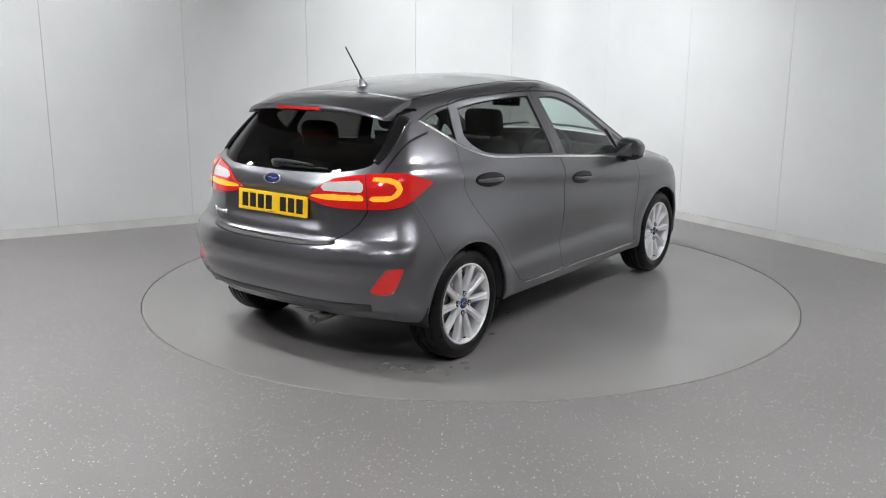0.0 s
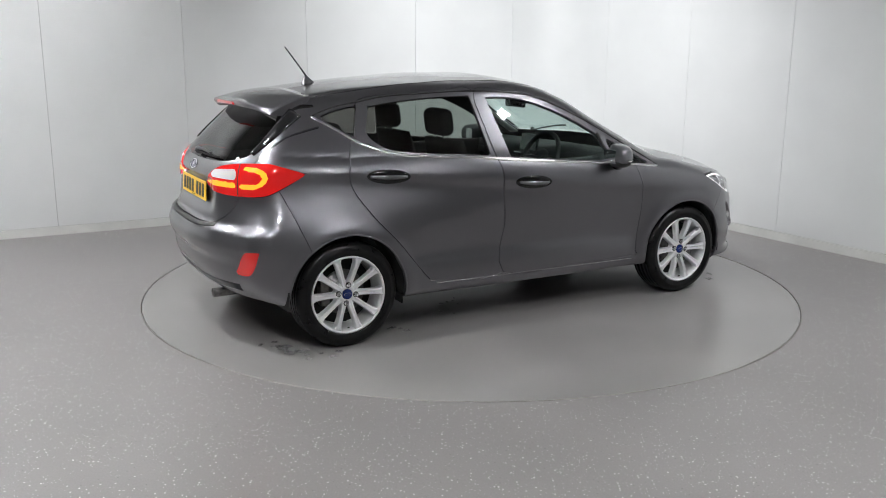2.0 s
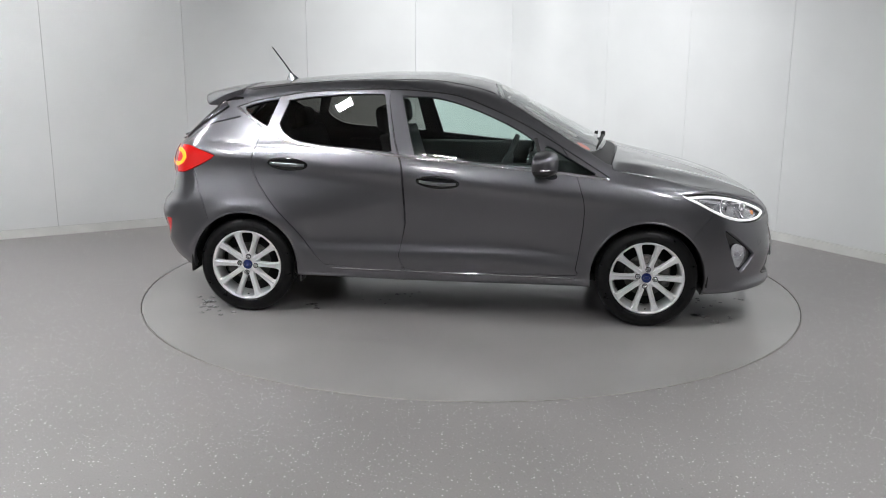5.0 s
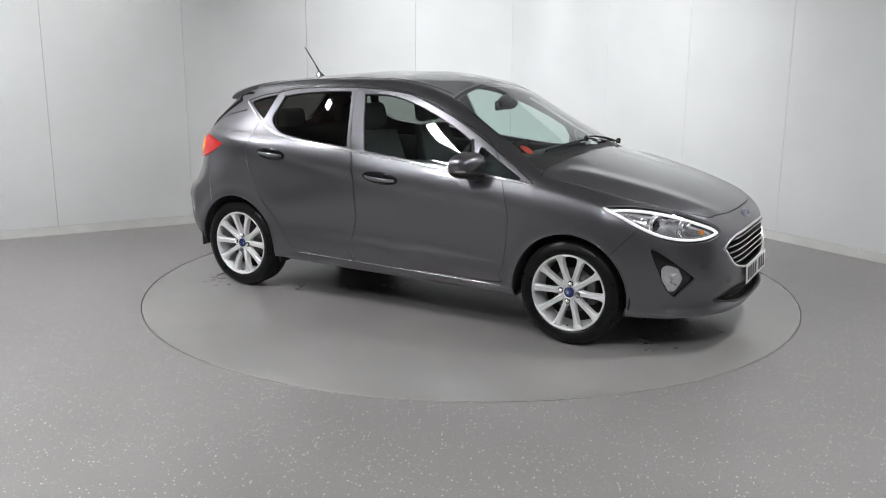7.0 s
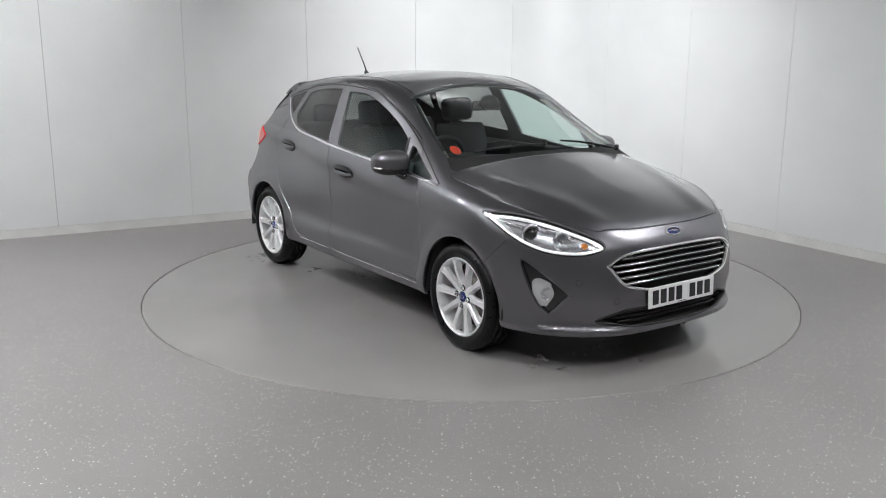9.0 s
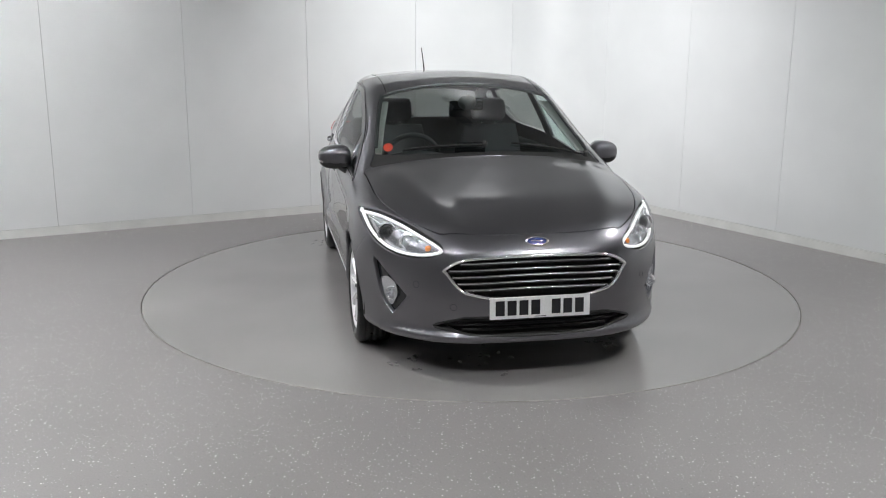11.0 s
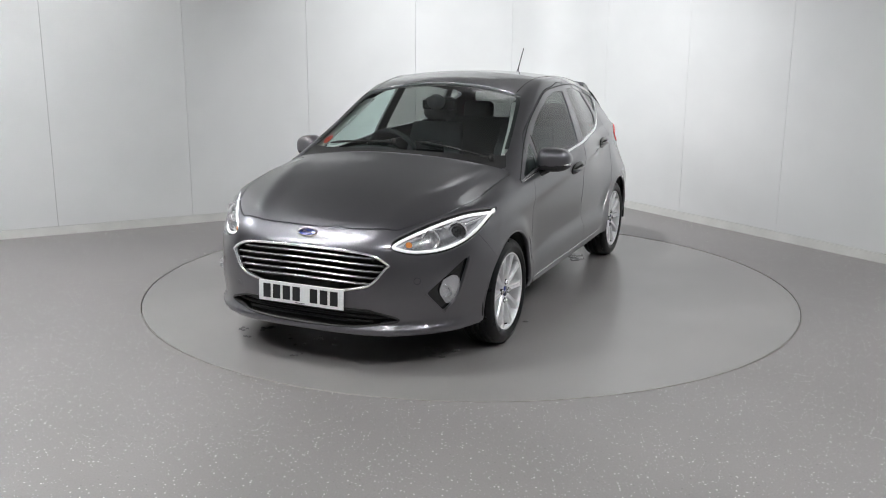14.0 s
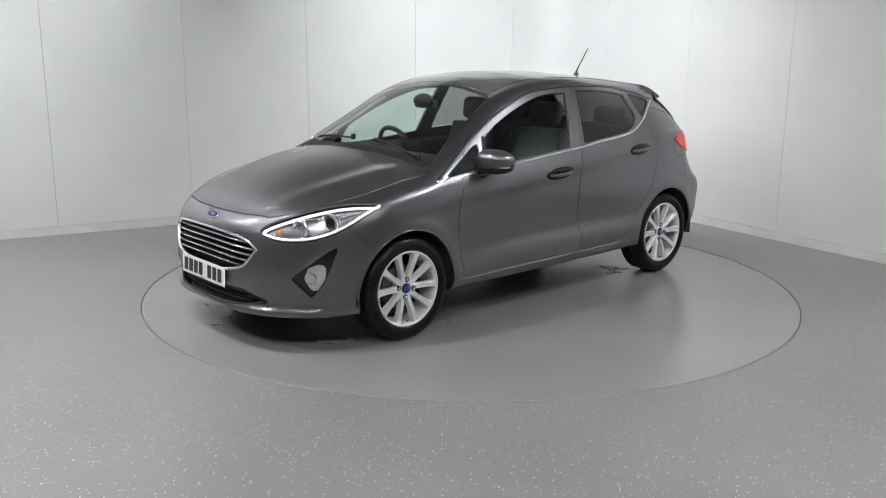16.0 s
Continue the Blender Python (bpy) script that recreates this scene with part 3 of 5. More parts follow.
REAR_DOOR = [(-0.341, 1.411), (-0.55, 1.407), (-0.88, 1.389), (-1.045, 1.365), (-1.09, 1.30), (-1.15, 1.16), (-1.19, 1.03), (-1.205, 0.951), (-1.182, 0.871), (-1.124, 0.783), (-1.059, 0.699), (-0.918, 0.549), (-0.80, 0.40), (-0.745, 0.34), (-0.70, 0.328), (-0.241, 0.318), (-0.228, 0.61), (-0.241, 0.815), (-0.25, 0.947), (-0.273, 1.019), (-0.312, 1.159)]
# lamps wrap round the corners: (y - x, z) at the nose, (y + x, z) at the tail
HEADLAMP = [(-1.51, 0.672), (-1.45, 0.648), (-1.33, 0.632), (-1.15, 0.634), (-0.99, 0.658), (-0.84, 0.702), (-0.71, 0.757), (-0.60, 0.806), (-0.64, 0.817), (-0.88, 0.82), (-1.18, 0.78), (-1.45, 0.715)]
TAIL_LAMP = [(-1.60, 0.905), (-1.53, 0.965), (-1.4, 1.012), (-1.2, 1.035), (-1.0, 1.042), (-0.91, 1.036), (-0.72, 0.99), (-0.71, 0.98), (-0.90, 0.892), (-1.02, 0.870), (-1.25, 0.865), (-1.45, 0.873)]
LAMP_BAR_LOW = [(-1.585, 0.915), (-1.56, 0.938), (-1.215, 0.938), (-1.215, 0.910), (-1.5, 0.908)]
LAMP_BAR_HOOK = [(-1.175, 0.908), (-1.05, 0.908), (-0.97, 0.932), (-0.945, 0.965), (-0.965, 1.0), (-1.03, 1.018), (-1.15, 1.02), (-1.15, 0.998), (-1.04, 0.996), (-1.0, 0.985), (-0.985, 0.965), (-1.0, 0.947), (-1.06, 0.934), (-1.175, 0.934)]
LAMP_WHITE = [(-1.53, 0.95), (-1.47, 0.99), (-1.22, 1.005), (-1.215, 0.95)]
FOG_LAMP = [(-1.165, 0.43), (-1.13, 0.49), (-1.05, 0.512), (-0.995, 0.5), (-1.0, 0.43), (-1.06, 0.362), (-1.11, 0.365)]
FOG_POCKET = [(-0.91, 0.605), (-1.13, 0.51), (-1.27, 0.435), (-1.26, 0.42), (-1.13, 0.325), (-1.11, 0.325), (-1.03, 0.375), (-0.96, 0.48)]
GRILLE = [(0.47, 0.585), (0.395, 0.628), (0.27, 0.645), (0, 0.65), (-0.27, 0.645), (-0.395, 0.628), (-0.47, 0.585), (-0.46, 0.565), (-0.40, 0.49), (-0.33, 0.462), (-0.2, 0.44), (0, 0.434), (0.2, 0.44), (0.33, 0.462), (0.40, 0.49), (0.46, 0.565)]
LOWER_GRILLE = [(0.52, 0.295), (0.40, 0.337), (0.30, 0.347), (-0.30, 0.347), (-0.40, 0.337), (-0.52, 0.295), (-0.42, 0.272), (-0.30, 0.256), (0, 0.248), (0.30, 0.256), (0.42, 0.272)]
REFLECTOR = [(-1.09, 0.575), (-1.02, 0.588), (-0.965, 0.588), (-0.96, 0.575), (-1.02, 0.475), (-1.08, 0.452), (-1.19, 0.452), (-1.185, 0.47)]
BONNET_EDGE = [(1.968, 0.2), (1.952, 0.34), (1.93, 0.43), (1.905, 0.49), (1.76, 0.615), (1.6, 0.69), (1.42, 0.732), (1.1, 0.745), (1.02, 0.732), (1.045, 0.5), (1.075, 0.25)]
BONNET = [(1.975, 0)] + BONNET_EDGE + [(1.085, 0)] + [(a, -b) for a, b in reversed(BONNET_EDGE)]
WINDSCREEN = [(1.02, 0), (1.0, 0.3), (0.95, 0.52), (0.90, 0.635), (0.86, 0.668), (0.6, 0.622), (0.36, 0.567), (0.325, 0.515), (0.29, 0.25), (0.28, 0), (0.29, -0.25), (0.325, -0.515), (0.36, -0.567), (0.6, -0.622), (0.86, -0.668), (0.90, -0.635), (0.95, -0.52), (1.0, -0.3)]
COWL = [(1.08, 0), (1.07, 0.25), (1.04, 0.5), (1.015, 0.70), (0.93, 0.69), (0.88, 0.66), (0.92, 0.60), (0.97, 0.4), (0.99, 0), (0.97, -0.4), (0.92, -0.6), (0.88, -0.66), (0.93, -0.69), (1.015, -0.7), (1.04, -0.5), (1.07, -0.25)]
TAILGATE = [(0, 0.695), (0.36, 0.70), (0.46, 0.725), (0.54, 0.785), (0.585, 0.87), (0.61, 1.0), (0.62, 1.12), (0.605, 1.26), (0.555, 1.38), (0.51, 1.5), (-0.51, 1.5), (-0.555, 1.38), (-0.605, 1.26), (-0.62, 1.12), (-0.61, 1.0), (-0.585, 0.87), (-0.54, 0.785), (-0.46, 0.725), (-0.36, 0.70)]
REAR_SCREEN = [(0, 1.028), (0.35, 1.036), (0.51, 1.062), (0.555, 1.10), (0.55, 1.20), (0.51, 1.30), (0.47, 1.35), (-0.47, 1.35), (-0.51, 1.30), (-0.55, 1.20), (-0.555, 1.10), (-0.51, 1.062), (-0.35, 1.036)]


def roof_edge(x):
    """Half the width of the roof panel, narrower towards the tail."""
    return 0.52 - 0.045 * step(-x, 0.3, 1.3)


def build_shell():
    s = Shell()
    on_side = lambda p: p[:, 1] > 0.42
    nose = lambda p: p[:, 0] > 1.2
    tail = lambda p: p[:, 0] < -1.25
    for wx, r in ((WHEELS_X, 0.342), (-WHEELS_X, 0.345)):
        s.region("arch", limited(lambda p, wx=wx, r=r: np.hypot(p[:, 0] - wx, p[:, 2] - 0.305) - r, lambda p: p[:, 1] > 0.3), ("body",))
    s.region("under", lambda p: np.where(p[:, 1] < 0.95, p[:, 2] - under_line(p[:, 0]) - 0.003, 1.0), ("body",))
    # lamps and openings first, then the panels round them
    s.region("headlamp", limited(outline(HEADLAMP, 4, NOSE_AXES), nose), ("body",), 0.003)
    s.region("tail_lamp", limited(outline(TAIL_LAMP, 4, TAIL_AXES), tail), ("body",), 0.002)
    for line in (LAMP_BAR_LOW, LAMP_BAR_HOOK):
        s.region("lamp_bar", limited(outline(line, 3, TAIL_AXES, True), tail), ("tail_lamp",))
    s.region("lamp_white", limited(outline(LAMP_WHITE, 3, TAIL_AXES, True), tail), ("tail_lamp",))
    s.region("fog_lamp", limited(outline(FOG_LAMP, 3, NOSE_AXES, True), nose), ("body",))
    s.region("fog_pocket", limited(outline(FOG_POCKET, 3, NOSE_AXES), nose), ("body",))
    s.region("grille", limited(outline(GRILLE, 4, (1, 2)), nose), ("body",))
    s.region("lower_grille", limited(outline(LOWER_GRILLE, 4, (1, 2)), nose), ("body",))
    s.region("reflector", limited(outline(REFLECTOR, 3, TAIL_AXES), tail), ("body",))
    s.region("bonnet", limited(outline(BONNET, 4, (0, 1)), lambda p: p[:, 2] > 0.66), ("body",), 0.0035)
    s.region("windscreen", limited(outline(WINDSCREEN, 4, (0, 1)), lambda p: p[:, 2] > 0.9), ("body",), 0.0015)
    s.region("cowl", limited(outline(COWL, 4, (0, 1)), lambda p: p[:, 2] > 0.85), ("body",))
    s.region("tailgate", limited(outline(TAILGATE, 3, (1, 2)), lambda p: p[:, 0] < -1.31), ("body",), 0.003)
    s.region("rear_screen", limited(outline(REAR_SCREEN, 3, (1, 2)), lambda p: p[:, 0] < -1.31), ("tailgate",), 0.001)
    for name, line in (("front_window", FRONT_WINDOW), ("front_quarter", FRONT_QUARTER), ("rear_window", REAR_WINDOW), ("rear_quarter", REAR_QUARTER)):
        s.region(name, limited(outline(line, 3), on_side), ("body",), 0.001)
    s.region("front_door", limited(outline(FRONT_DOOR, 3), on_side), ("body",), 0.0026)
    s.region("rear_door", limited(outline(REAR_DOOR, 3), on_side), ("body",), 0.0026)
    s.region("front_bumper", lambda p: np.where(p[:, 0] > 1.2, np.maximum(p[:, 2] - 0.80, 1.62 - p[:, 0] - 0.9 * (0.70 - p[:, 2])), 1.0), ("body",), 0.002)
    s.region("rear_bumper", lambda p: np.where(p[:, 0] < -1.2, np.maximum(p[:, 2] - 0.90, p[:, 0] + 1.50 - 0.40 * (0.66 - p[:, 2]) * -1 * -1), 1.0), ("body",), 0.002)
    s.region("roof", limited(lambda p: np.abs(p[:, 1]) - roof_edge(p[:, 0]), lambda p: (p[:, 2] > 1.3)), ("body",), 0.002)
    s.region("front_wing", lambda p: 0.78 - p[:, 0], ("body",))
    return s


SHELL = build_shell()
car = new("car")
tagged(car, "dark grey metallic five-door hatchback on a turntable", "car")


def both_sides(name, tags, material, inset=0.0, rim=0.016, label="", parent=None):
    made = []
    for side in (None, "flip"):
        made.append(part(name, SHELL.mesh(name, tags, side, inset, rim), material, parent or car, label))
    return made


def middle(name, tags, material, inset=0.0, rim=0.016, label=""):
    return part(name, SHELL.mesh(name, tags, "both", inset, rim), material, car, label)


middle("bonnet", ("bonnet",), PAINT)
middle("roof", ("roof",), PAINT)
middle("front_bumper", ("front_bumper",), PAINT)
middle("rear_bumper", ("rear_bumper",), PAINT)
tailgate = middle("tailgate", ("tailgate",), PAINT)
both_sides("body_side", ("body",), PAINT)
both_sides("front_wing", ("front_wing",), PAINT)
both_sides("front_door", ("front_door",), PAINT)
both_sides("rear_door", ("rear_door",), PAINT)
middle("windscreen", ("windscreen",), SCREEN, 0.002, 0, "clear green-tinted windscreen")
middle("rear_window", ("rear_screen",), REAR_GLASS, 0.002, 0, "dark tinted rear window")
both_sides("front_side_window", ("front_window",), GLASS, 0.005, 0, "green-tinted side glass")
both_sides("front_quarter_window", ("front_quarter",), GLASS, 0.004, 0)
both_sides("rear_side_window", ("rear_window",), PRIVACY, 0.005, 0, "dark privacy glass")
both_sides("rear_quarter_window", ("rear_quarter",), PRIVACY, 0.005, 0, "dark privacy glass")
middle("cowl_panel", ("cowl",), TRIM, 0.012, 0)
middle("underbody", ("under",), DARK, 0.0, 0)
middle("inner_body", ("body", "joint", "bonnet", "roof", "front_bumper", "rear_bumper", "tailgate", "front_wing", "front_door", "rear_door", "cowl"), DARK, 0.022, 0)
both_sides("lamp_back", ("tail_lamp", "lamp_bar", "lamp_white"), DARK, 0.036, 0)
both_sides("reflector_back", ("reflector",), DARK, 0.036, 0)

# ---- the car: lamps, trim, wheels and cabin ----
def meet(path, lo, hi):
    """Where path(s) leaves the body, from lo (inside) to hi (outside)."""
    for _ in range(4):
        s = np.linspace(lo, hi, 25)
        q = np.array([path(v) for v in s], float)
        k = max(int(np.argmax(field(q[:, 0], q[:, 1], q[:, 2]) >= 0)), 1)
        lo, hi = s[k - 1], s[k]
    return Vector(path(lo))


def side_at(x, z):
    return meet(lambda s: (x, s, z), 0.2, 1.0)


def front_at(y, z):
    return meet(lambda s: (s, y, z), 1.2, 2.3)


def back_at(y, z):
    return meet(lambda s: (s, y, z), -1.2, -2.2)


def top_at(x, y):
    return meet(lambda s: (x, y, s), 0.6, 1.7)


def nose_at(u, z):
    return meet(lambda s: (s - u, s, z), 0.0, 0.95)


def tail_at(u, z):
    return meet(lambda s: (u - s, s, z), 0.0, 0.95)


def skin_normal(p):
    g = gradient(np.array([tuple(p)]))[0]
    return Vector(g).normalized()


def on_skin(points, lift=0.0):
    return [p + skin_normal(p) * lift for p in points]


def flipped(bm):
    """The same mesh on the car's other side."""
    out = bm.copy()
    bmesh.ops.scale(out, vec=(1, -1, 1), verts=out.verts)
    bmesh.ops.reverse_faces(out, faces=out.faces)
    return out


def pair(name, bm, material, parents=None, label=""):
    other = flipped(bm)
    pa, pb = parents or (car, car)
    return part(name, bm, material, pa, label), part(name, other, material, pb, label)


def ribbon(points, width, lift, depth, closed=False):
    """A flat band that lies on the skin along points, with thickness."""
    n = len(points)
    bm = bmesh.new()
    rings = []
    for i, p in enumerate(points):
        a = points[(i - 1) % n] if closed else points[max(i - 1, 0)]
        b = points[(i + 1) % n] if closed else points[min(i + 1, n - 1)]
        nn = skin_normal(p)
        s = (b - a).normalized().cross(nn).normalized()
        w = width[i] if isinstance(width, list) else width
        sec = [(-0.5, -depth), (-0.5, lift * 0.5), (-0.25, lift), (0.25, lift), (0.5, lift * 0.5), (0.5, -depth)]
        rings.append([bm.verts.new(p + s * w * k + nn * h) for k, h in sec])
    m = len(rings[0])
    for i in range(n if closed else n - 1):
        a, b = rings[i], rings[(i + 1) % n]
        for k in range(m):
            bm.faces.new((a[k], a[(k + 1) % m], b[(k + 1) % m], b[k]))
    if not closed:
        bm.faces.new(rings[0][::-1])
        bm.faces.new(rings[-1])
    bmesh.ops.recalc_face_normals(bm, faces=bm.faces)
    return smooth(bm)


def ellipsoid(radii, at=(0, 0, 0), u=24, v=14, power=1.0):
    bm = bmesh.new()
    bmesh.ops.create_uvsphere(bm, u_segments=u, v_segments=v, radius=1.0)
    for q in bm.verts:
        c = q.co
        q.co = Vector([math.copysign(abs(c[i]) ** power, c[i]) * radii[i] + at[i] for i in range(3)])
    return smooth(bm)


def facing(normal, up=(0, 0, 1)):
    """Turns local z to the normal and local y towards up."""
    z = Vector(normal).normalized()
    x = Vector(up).cross(z).normalized()
    y = z.cross(x)
    return Matrix((x, y, z)).transposed().to_4x4()


# more materials of the car
LENS = clear("clear_lamp_lens", (0.96, 0.97, 0.98))
BOWL = mat("lamp_reflector", (0.88, 0.88, 0.9), 0.2, 0.9)
BEZEL = mat("lamp_bezel", (0.07, 0.07, 0.075), 0.3, 0.6)
RECESS = mat("handle_recess", (0.008, 0.008, 0.009), 0.14)
HOUSING = mat("lamp_housing", (0.55, 0.55, 0.57), 0.25, 0.85)
DAYLIGHT = mat("daytime_light_guide", (0.95, 0.95, 0.95), 0.25, glow=(1.0, 1.0, 1.0), power=0.55)
AMBER = mat("amber_lens", (0.85, 0.28, 0.05), 0.15, coat=1.0)
# faint emission brightens the red, also on the reflectors, which are no lamps
RED = grained(mat("red_lens", (0.6, 0.01, 0.012), 0.12, coat=1.0, glow=(1.0, 0.02, 0.015), power=0.12), 260.0, (0.56, 0.009, 0.009), (0.66, 0.013, 0.013))
BAR = mat("amber_light_bar", (0.9, 0.35, 0.03), 0.15, coat=1.0, glow=(1.0, 0.36, 0.015), power=0.75)
WHITE_LENS = grained(mat("white_lens", (0.7, 0.66, 0.66), 0.15, coat=1.0), 220.0, (0.55, 0.52, 0.52), (0.78, 0.76, 0.76))
ALLOY = grained(mat("silver_alloy", (0.8, 0.8, 0.81), 0.35, 0.35, 0.6), 30.0, (0.76, 0.76, 0.77), (0.84, 0.84, 0.85), (0.3, 0.42))
TYRE = grained(mat("tyre_rubber", (0.016, 0.016, 0.017), 0.5), 26.0, (0.004, 0.004, 0.005), (0.009, 0.009, 0.009), (0.25, 0.42), 0.15)
IRON = grained(mat("brake_iron", (0.16, 0.155, 0.15), 0.45, 0.9), 50.0, (0.1, 0.1, 0.1), (0.22, 0.21, 0.2))
bsdf(TYRE).inputs["Specular IOR Level"].default_value = 0.22
BLUE = mat("badge_blue", (0.012, 0.025, 0.13), 0.15, coat=1.0)
PLATE_W = grained(mat("white_plate", (0.78, 0.78, 0.78), 0.3), 90.0, (0.74, 0.74, 0.74), (0.82, 0.82, 0.82))
PLATE_Y = grained(mat("yellow_plate", (0.9, 0.55, 0.015), 0.3), 90.0, (0.85, 0.52, 0.012), (0.93, 0.58, 0.02))
INK = mat("plate_characters", (0.01, 0.01, 0.012), 0.4)
CLOTH = grained(mat("charcoal_seat_cloth", (0.06, 0.061, 0.063), 0.9), 220.0, (0.06, 0.06, 0.063), (0.1, 0.101, 0.105), None, 0.25)
DASH = grained(mat("black_dashboard_skin", (0.018, 0.018, 0.019), 0.6), 400.0, (0.024, 0.024, 0.025), (0.036, 0.036, 0.037), None, 0.15)
LINING = grained(mat("grey_roof_lining", (0.3, 0.3, 0.29), 0.95), 200.0, (0.5, 0.5, 0.48), (0.58, 0.58, 0.56))
STICKER = mat("red_sticker", (0.7, 0.06, 0.03), 0.5)


def headlamps():
    housings = both_sides("headlamp", ("headlamp",), HOUSING, 0.045, 0.0, "clear headlamp with a white light guide")
    for me, side in zip(housings, (1, -1)):
        inner = lambda bm: bm if side > 0 else flipped(bm)
        mirror = None if side > 0 else "flip"
        part("lens", SHELL.mesh("lens", ("headlamp",), mirror, 0.001, 0.0), LENS, me, "clear lamp lens")
        loop = []
        pts = [Vector((a, b, 0)) for a, b in HEADLAMP]
        mid = sum(pts, Vector()) / len(pts)
        line = curve_pts(pts, 6, True)
        for k, q in enumerate(line):
            t = line[(k + 1) % len(line)] - line[k - 1]
            nrm = Vector((t.y, -t.x, 0)).normalized()
            if nrm.dot(q - mid) > 0:
                nrm = -nrm
            w = q + nrm * 0.014
            loop.append(nose_at(w.x, w.y))
        guide = ribbon([p - skin_normal(p) * 0.02 for p in loop], 0.0135, 0.007, 0.006, True)
        part("light_guide", inner(guide), DAYLIGHT, me, "lit white daytime light guide")
        for u, z, r, kind in ((-0.97, 0.738, 0.05, "projector"), (-1.2, 0.713, 0.046, "bowl"), (-1.38, 0.688, 0.018, "amber")):
            p = nose_at(u, z)
            ax = Vector((0.93, 0.3, -0.05)).normalized()
            back = p - skin_normal(p) * 0.042 - ax * 0.012
            m = Matrix.Translation(back) @ facing(ax)
            if kind == "amber":
                b = ellipsoid((r, r, r * 0.9))
                bmesh.ops.transform(b, matrix=m, verts=b.verts)
                part("indicator_bulb", inner(b), AMBER, me, "amber indicator bulb")
                continue
            b = lathe([(r, 0.03), (r * 1.06, 0.03), (r * 1.06, 0.0), (r * 0.3, -0.02), (r * 0.3, -0.015), (r * 0.75, 0.005)], 28, "Z")
            bmesh.ops.transform(b, matrix=m, verts=b.verts)
            part("reflector_bowl", inner(b), BOWL, me)
            b = ellipsoid((r * 0.62, r * 0.62, r * 0.45), (0, 0, 0.012)) if kind == "projector" else ellipsoid((r * 0.25, r * 0.25, r * 0.5), (0, 0, 0.0))
            bmesh.ops.transform(b, matrix=m, verts=b.verts)
            part("projector_lens" if kind == "projector" else "bulb", inner(b), BLACK if kind == "projector" else CHROME, me)
        for u0, u1, z0, z1 in ((-1.3, -1.08, 0.745, 0.765), (-0.9, -0.74, 0.765, 0.79)):
            a, b2 = nose_at(u0, z0), nose_at(u1, z1)
            fin = tube(on_skin([a, (a + b2) / 2, b2], -0.03), 0.012, 6, 0.5)
            part("chrome_fin", inner(fin), BOWL, me)


def tail_lamps():
    for side, mirror in ((1, None), (-1, "flip")):
        lamp = part("tail_lamp", SHELL.mesh("tail_lamp", ("tail_lamp",), mirror, -0.009, 0.026), RED, car, "red tail lamp with an amber light bar")
        part("light_bar", SHELL.mesh("light_bar", ("lamp_bar",), mirror, -0.0115, 0.012), BAR, lamp, "glowing amber light bar")
        part("reversing_lens", SHELL.mesh("reversing_lens", ("lamp_white",), mirror, -0.0105, 0.012), WHITE_LENS, lamp, "clear reversing lamp lens")
        seam = ribbon([tail_at(-1.195 + 0.03 * (0.95 - z), z) for z in np.linspace(0.872, 1.032, 9)], 0.007, 0.0115, 0.004)
        part("lamp_seam", seam if side > 0 else flipped(seam), DARK, lamp)
    both_sides("rear_reflector", ("reflector",), RED, 0.002, 0.02, "red bumper reflector")


def grille():
    back = middle("grille", ("grille",), DARK, 0.05, 0.0, "black grille with chrome bars")
    edge = [(y, z) for y, z in GRILLE]
    loop = [front_at(q.x, q.y) for q in curve_pts([Vector((a, b, 0)) for a, b in edge], 6, True)]
    part("grille_surround", ribbon(loop, 0.015, 0.007, 0.03, True), CHROME, back, "chrome grille surround")
    for k in range(5):
        z = 0.617 - 0.0325 * k
        half = float(np.interp(z, [0.46, 0.49, 0.565, 0.585, 0.605, 0.628], [0.31, 0.385, 0.45, 0.45, 0.42, 0.375])) - 0.006
        ys = np.linspace(-half, half, 25)
        pts = [front_at(y, z - 0.012 * (y / 0.45) ** 2) for y in ys]
        slat = bmesh.new()
        rings = []
        for p in pts:
            rings.append([slat.verts.new(p + Vector(d)) for d in ((-0.014, 0, 0.005), (-0.009, 0, 0.002), (-0.012, 0, -0.005), (-0.04, 0, -0.006), (-0.04, 0, 0.004))])
        for a, b in zip(rings, rings[1:]):
            for i in range(5):
                slat.faces.new((a[i], a[(i + 1) % 5], b[(i + 1) % 5], b[i]))
        slat.faces.new(rings[0][::-1])
        slat.faces.new(rings[-1])
        bmesh.ops.recalc_face_normals(slat, faces=slat.faces)
        bar = part("grille_bar", slat, TRIM, back)
        bright = tube([p + Vector((-0.009, 0, 0.005)) for p in pts], 0.0027, 6)
        part("chrome_edge", bright, CHROME, back, "thin chrome edge of a grille bar")
    low = middle("lower_grille", ("lower_grille",), DARK, 0.06, 0.0, "black lower grille")
    for z, half in ((0.325, 0.41), (0.30, 0.46), (0.275, 0.38)):
        part("slat", tube([front_at(y, z) + Vector((-0.03, 0, 0)) for y in np.linspace(-half, half, 17)], 0.007, 6), TRIM, low)
    loop = [front_at(q.x, q.y) for q in curve_pts([Vector((a, b, 0)) for a, b in LOWER_GRILLE], 4, True)]
    part("grille_frame", ribbon(loop, 0.012, 0.003, 0.05, True), TRIM, low)


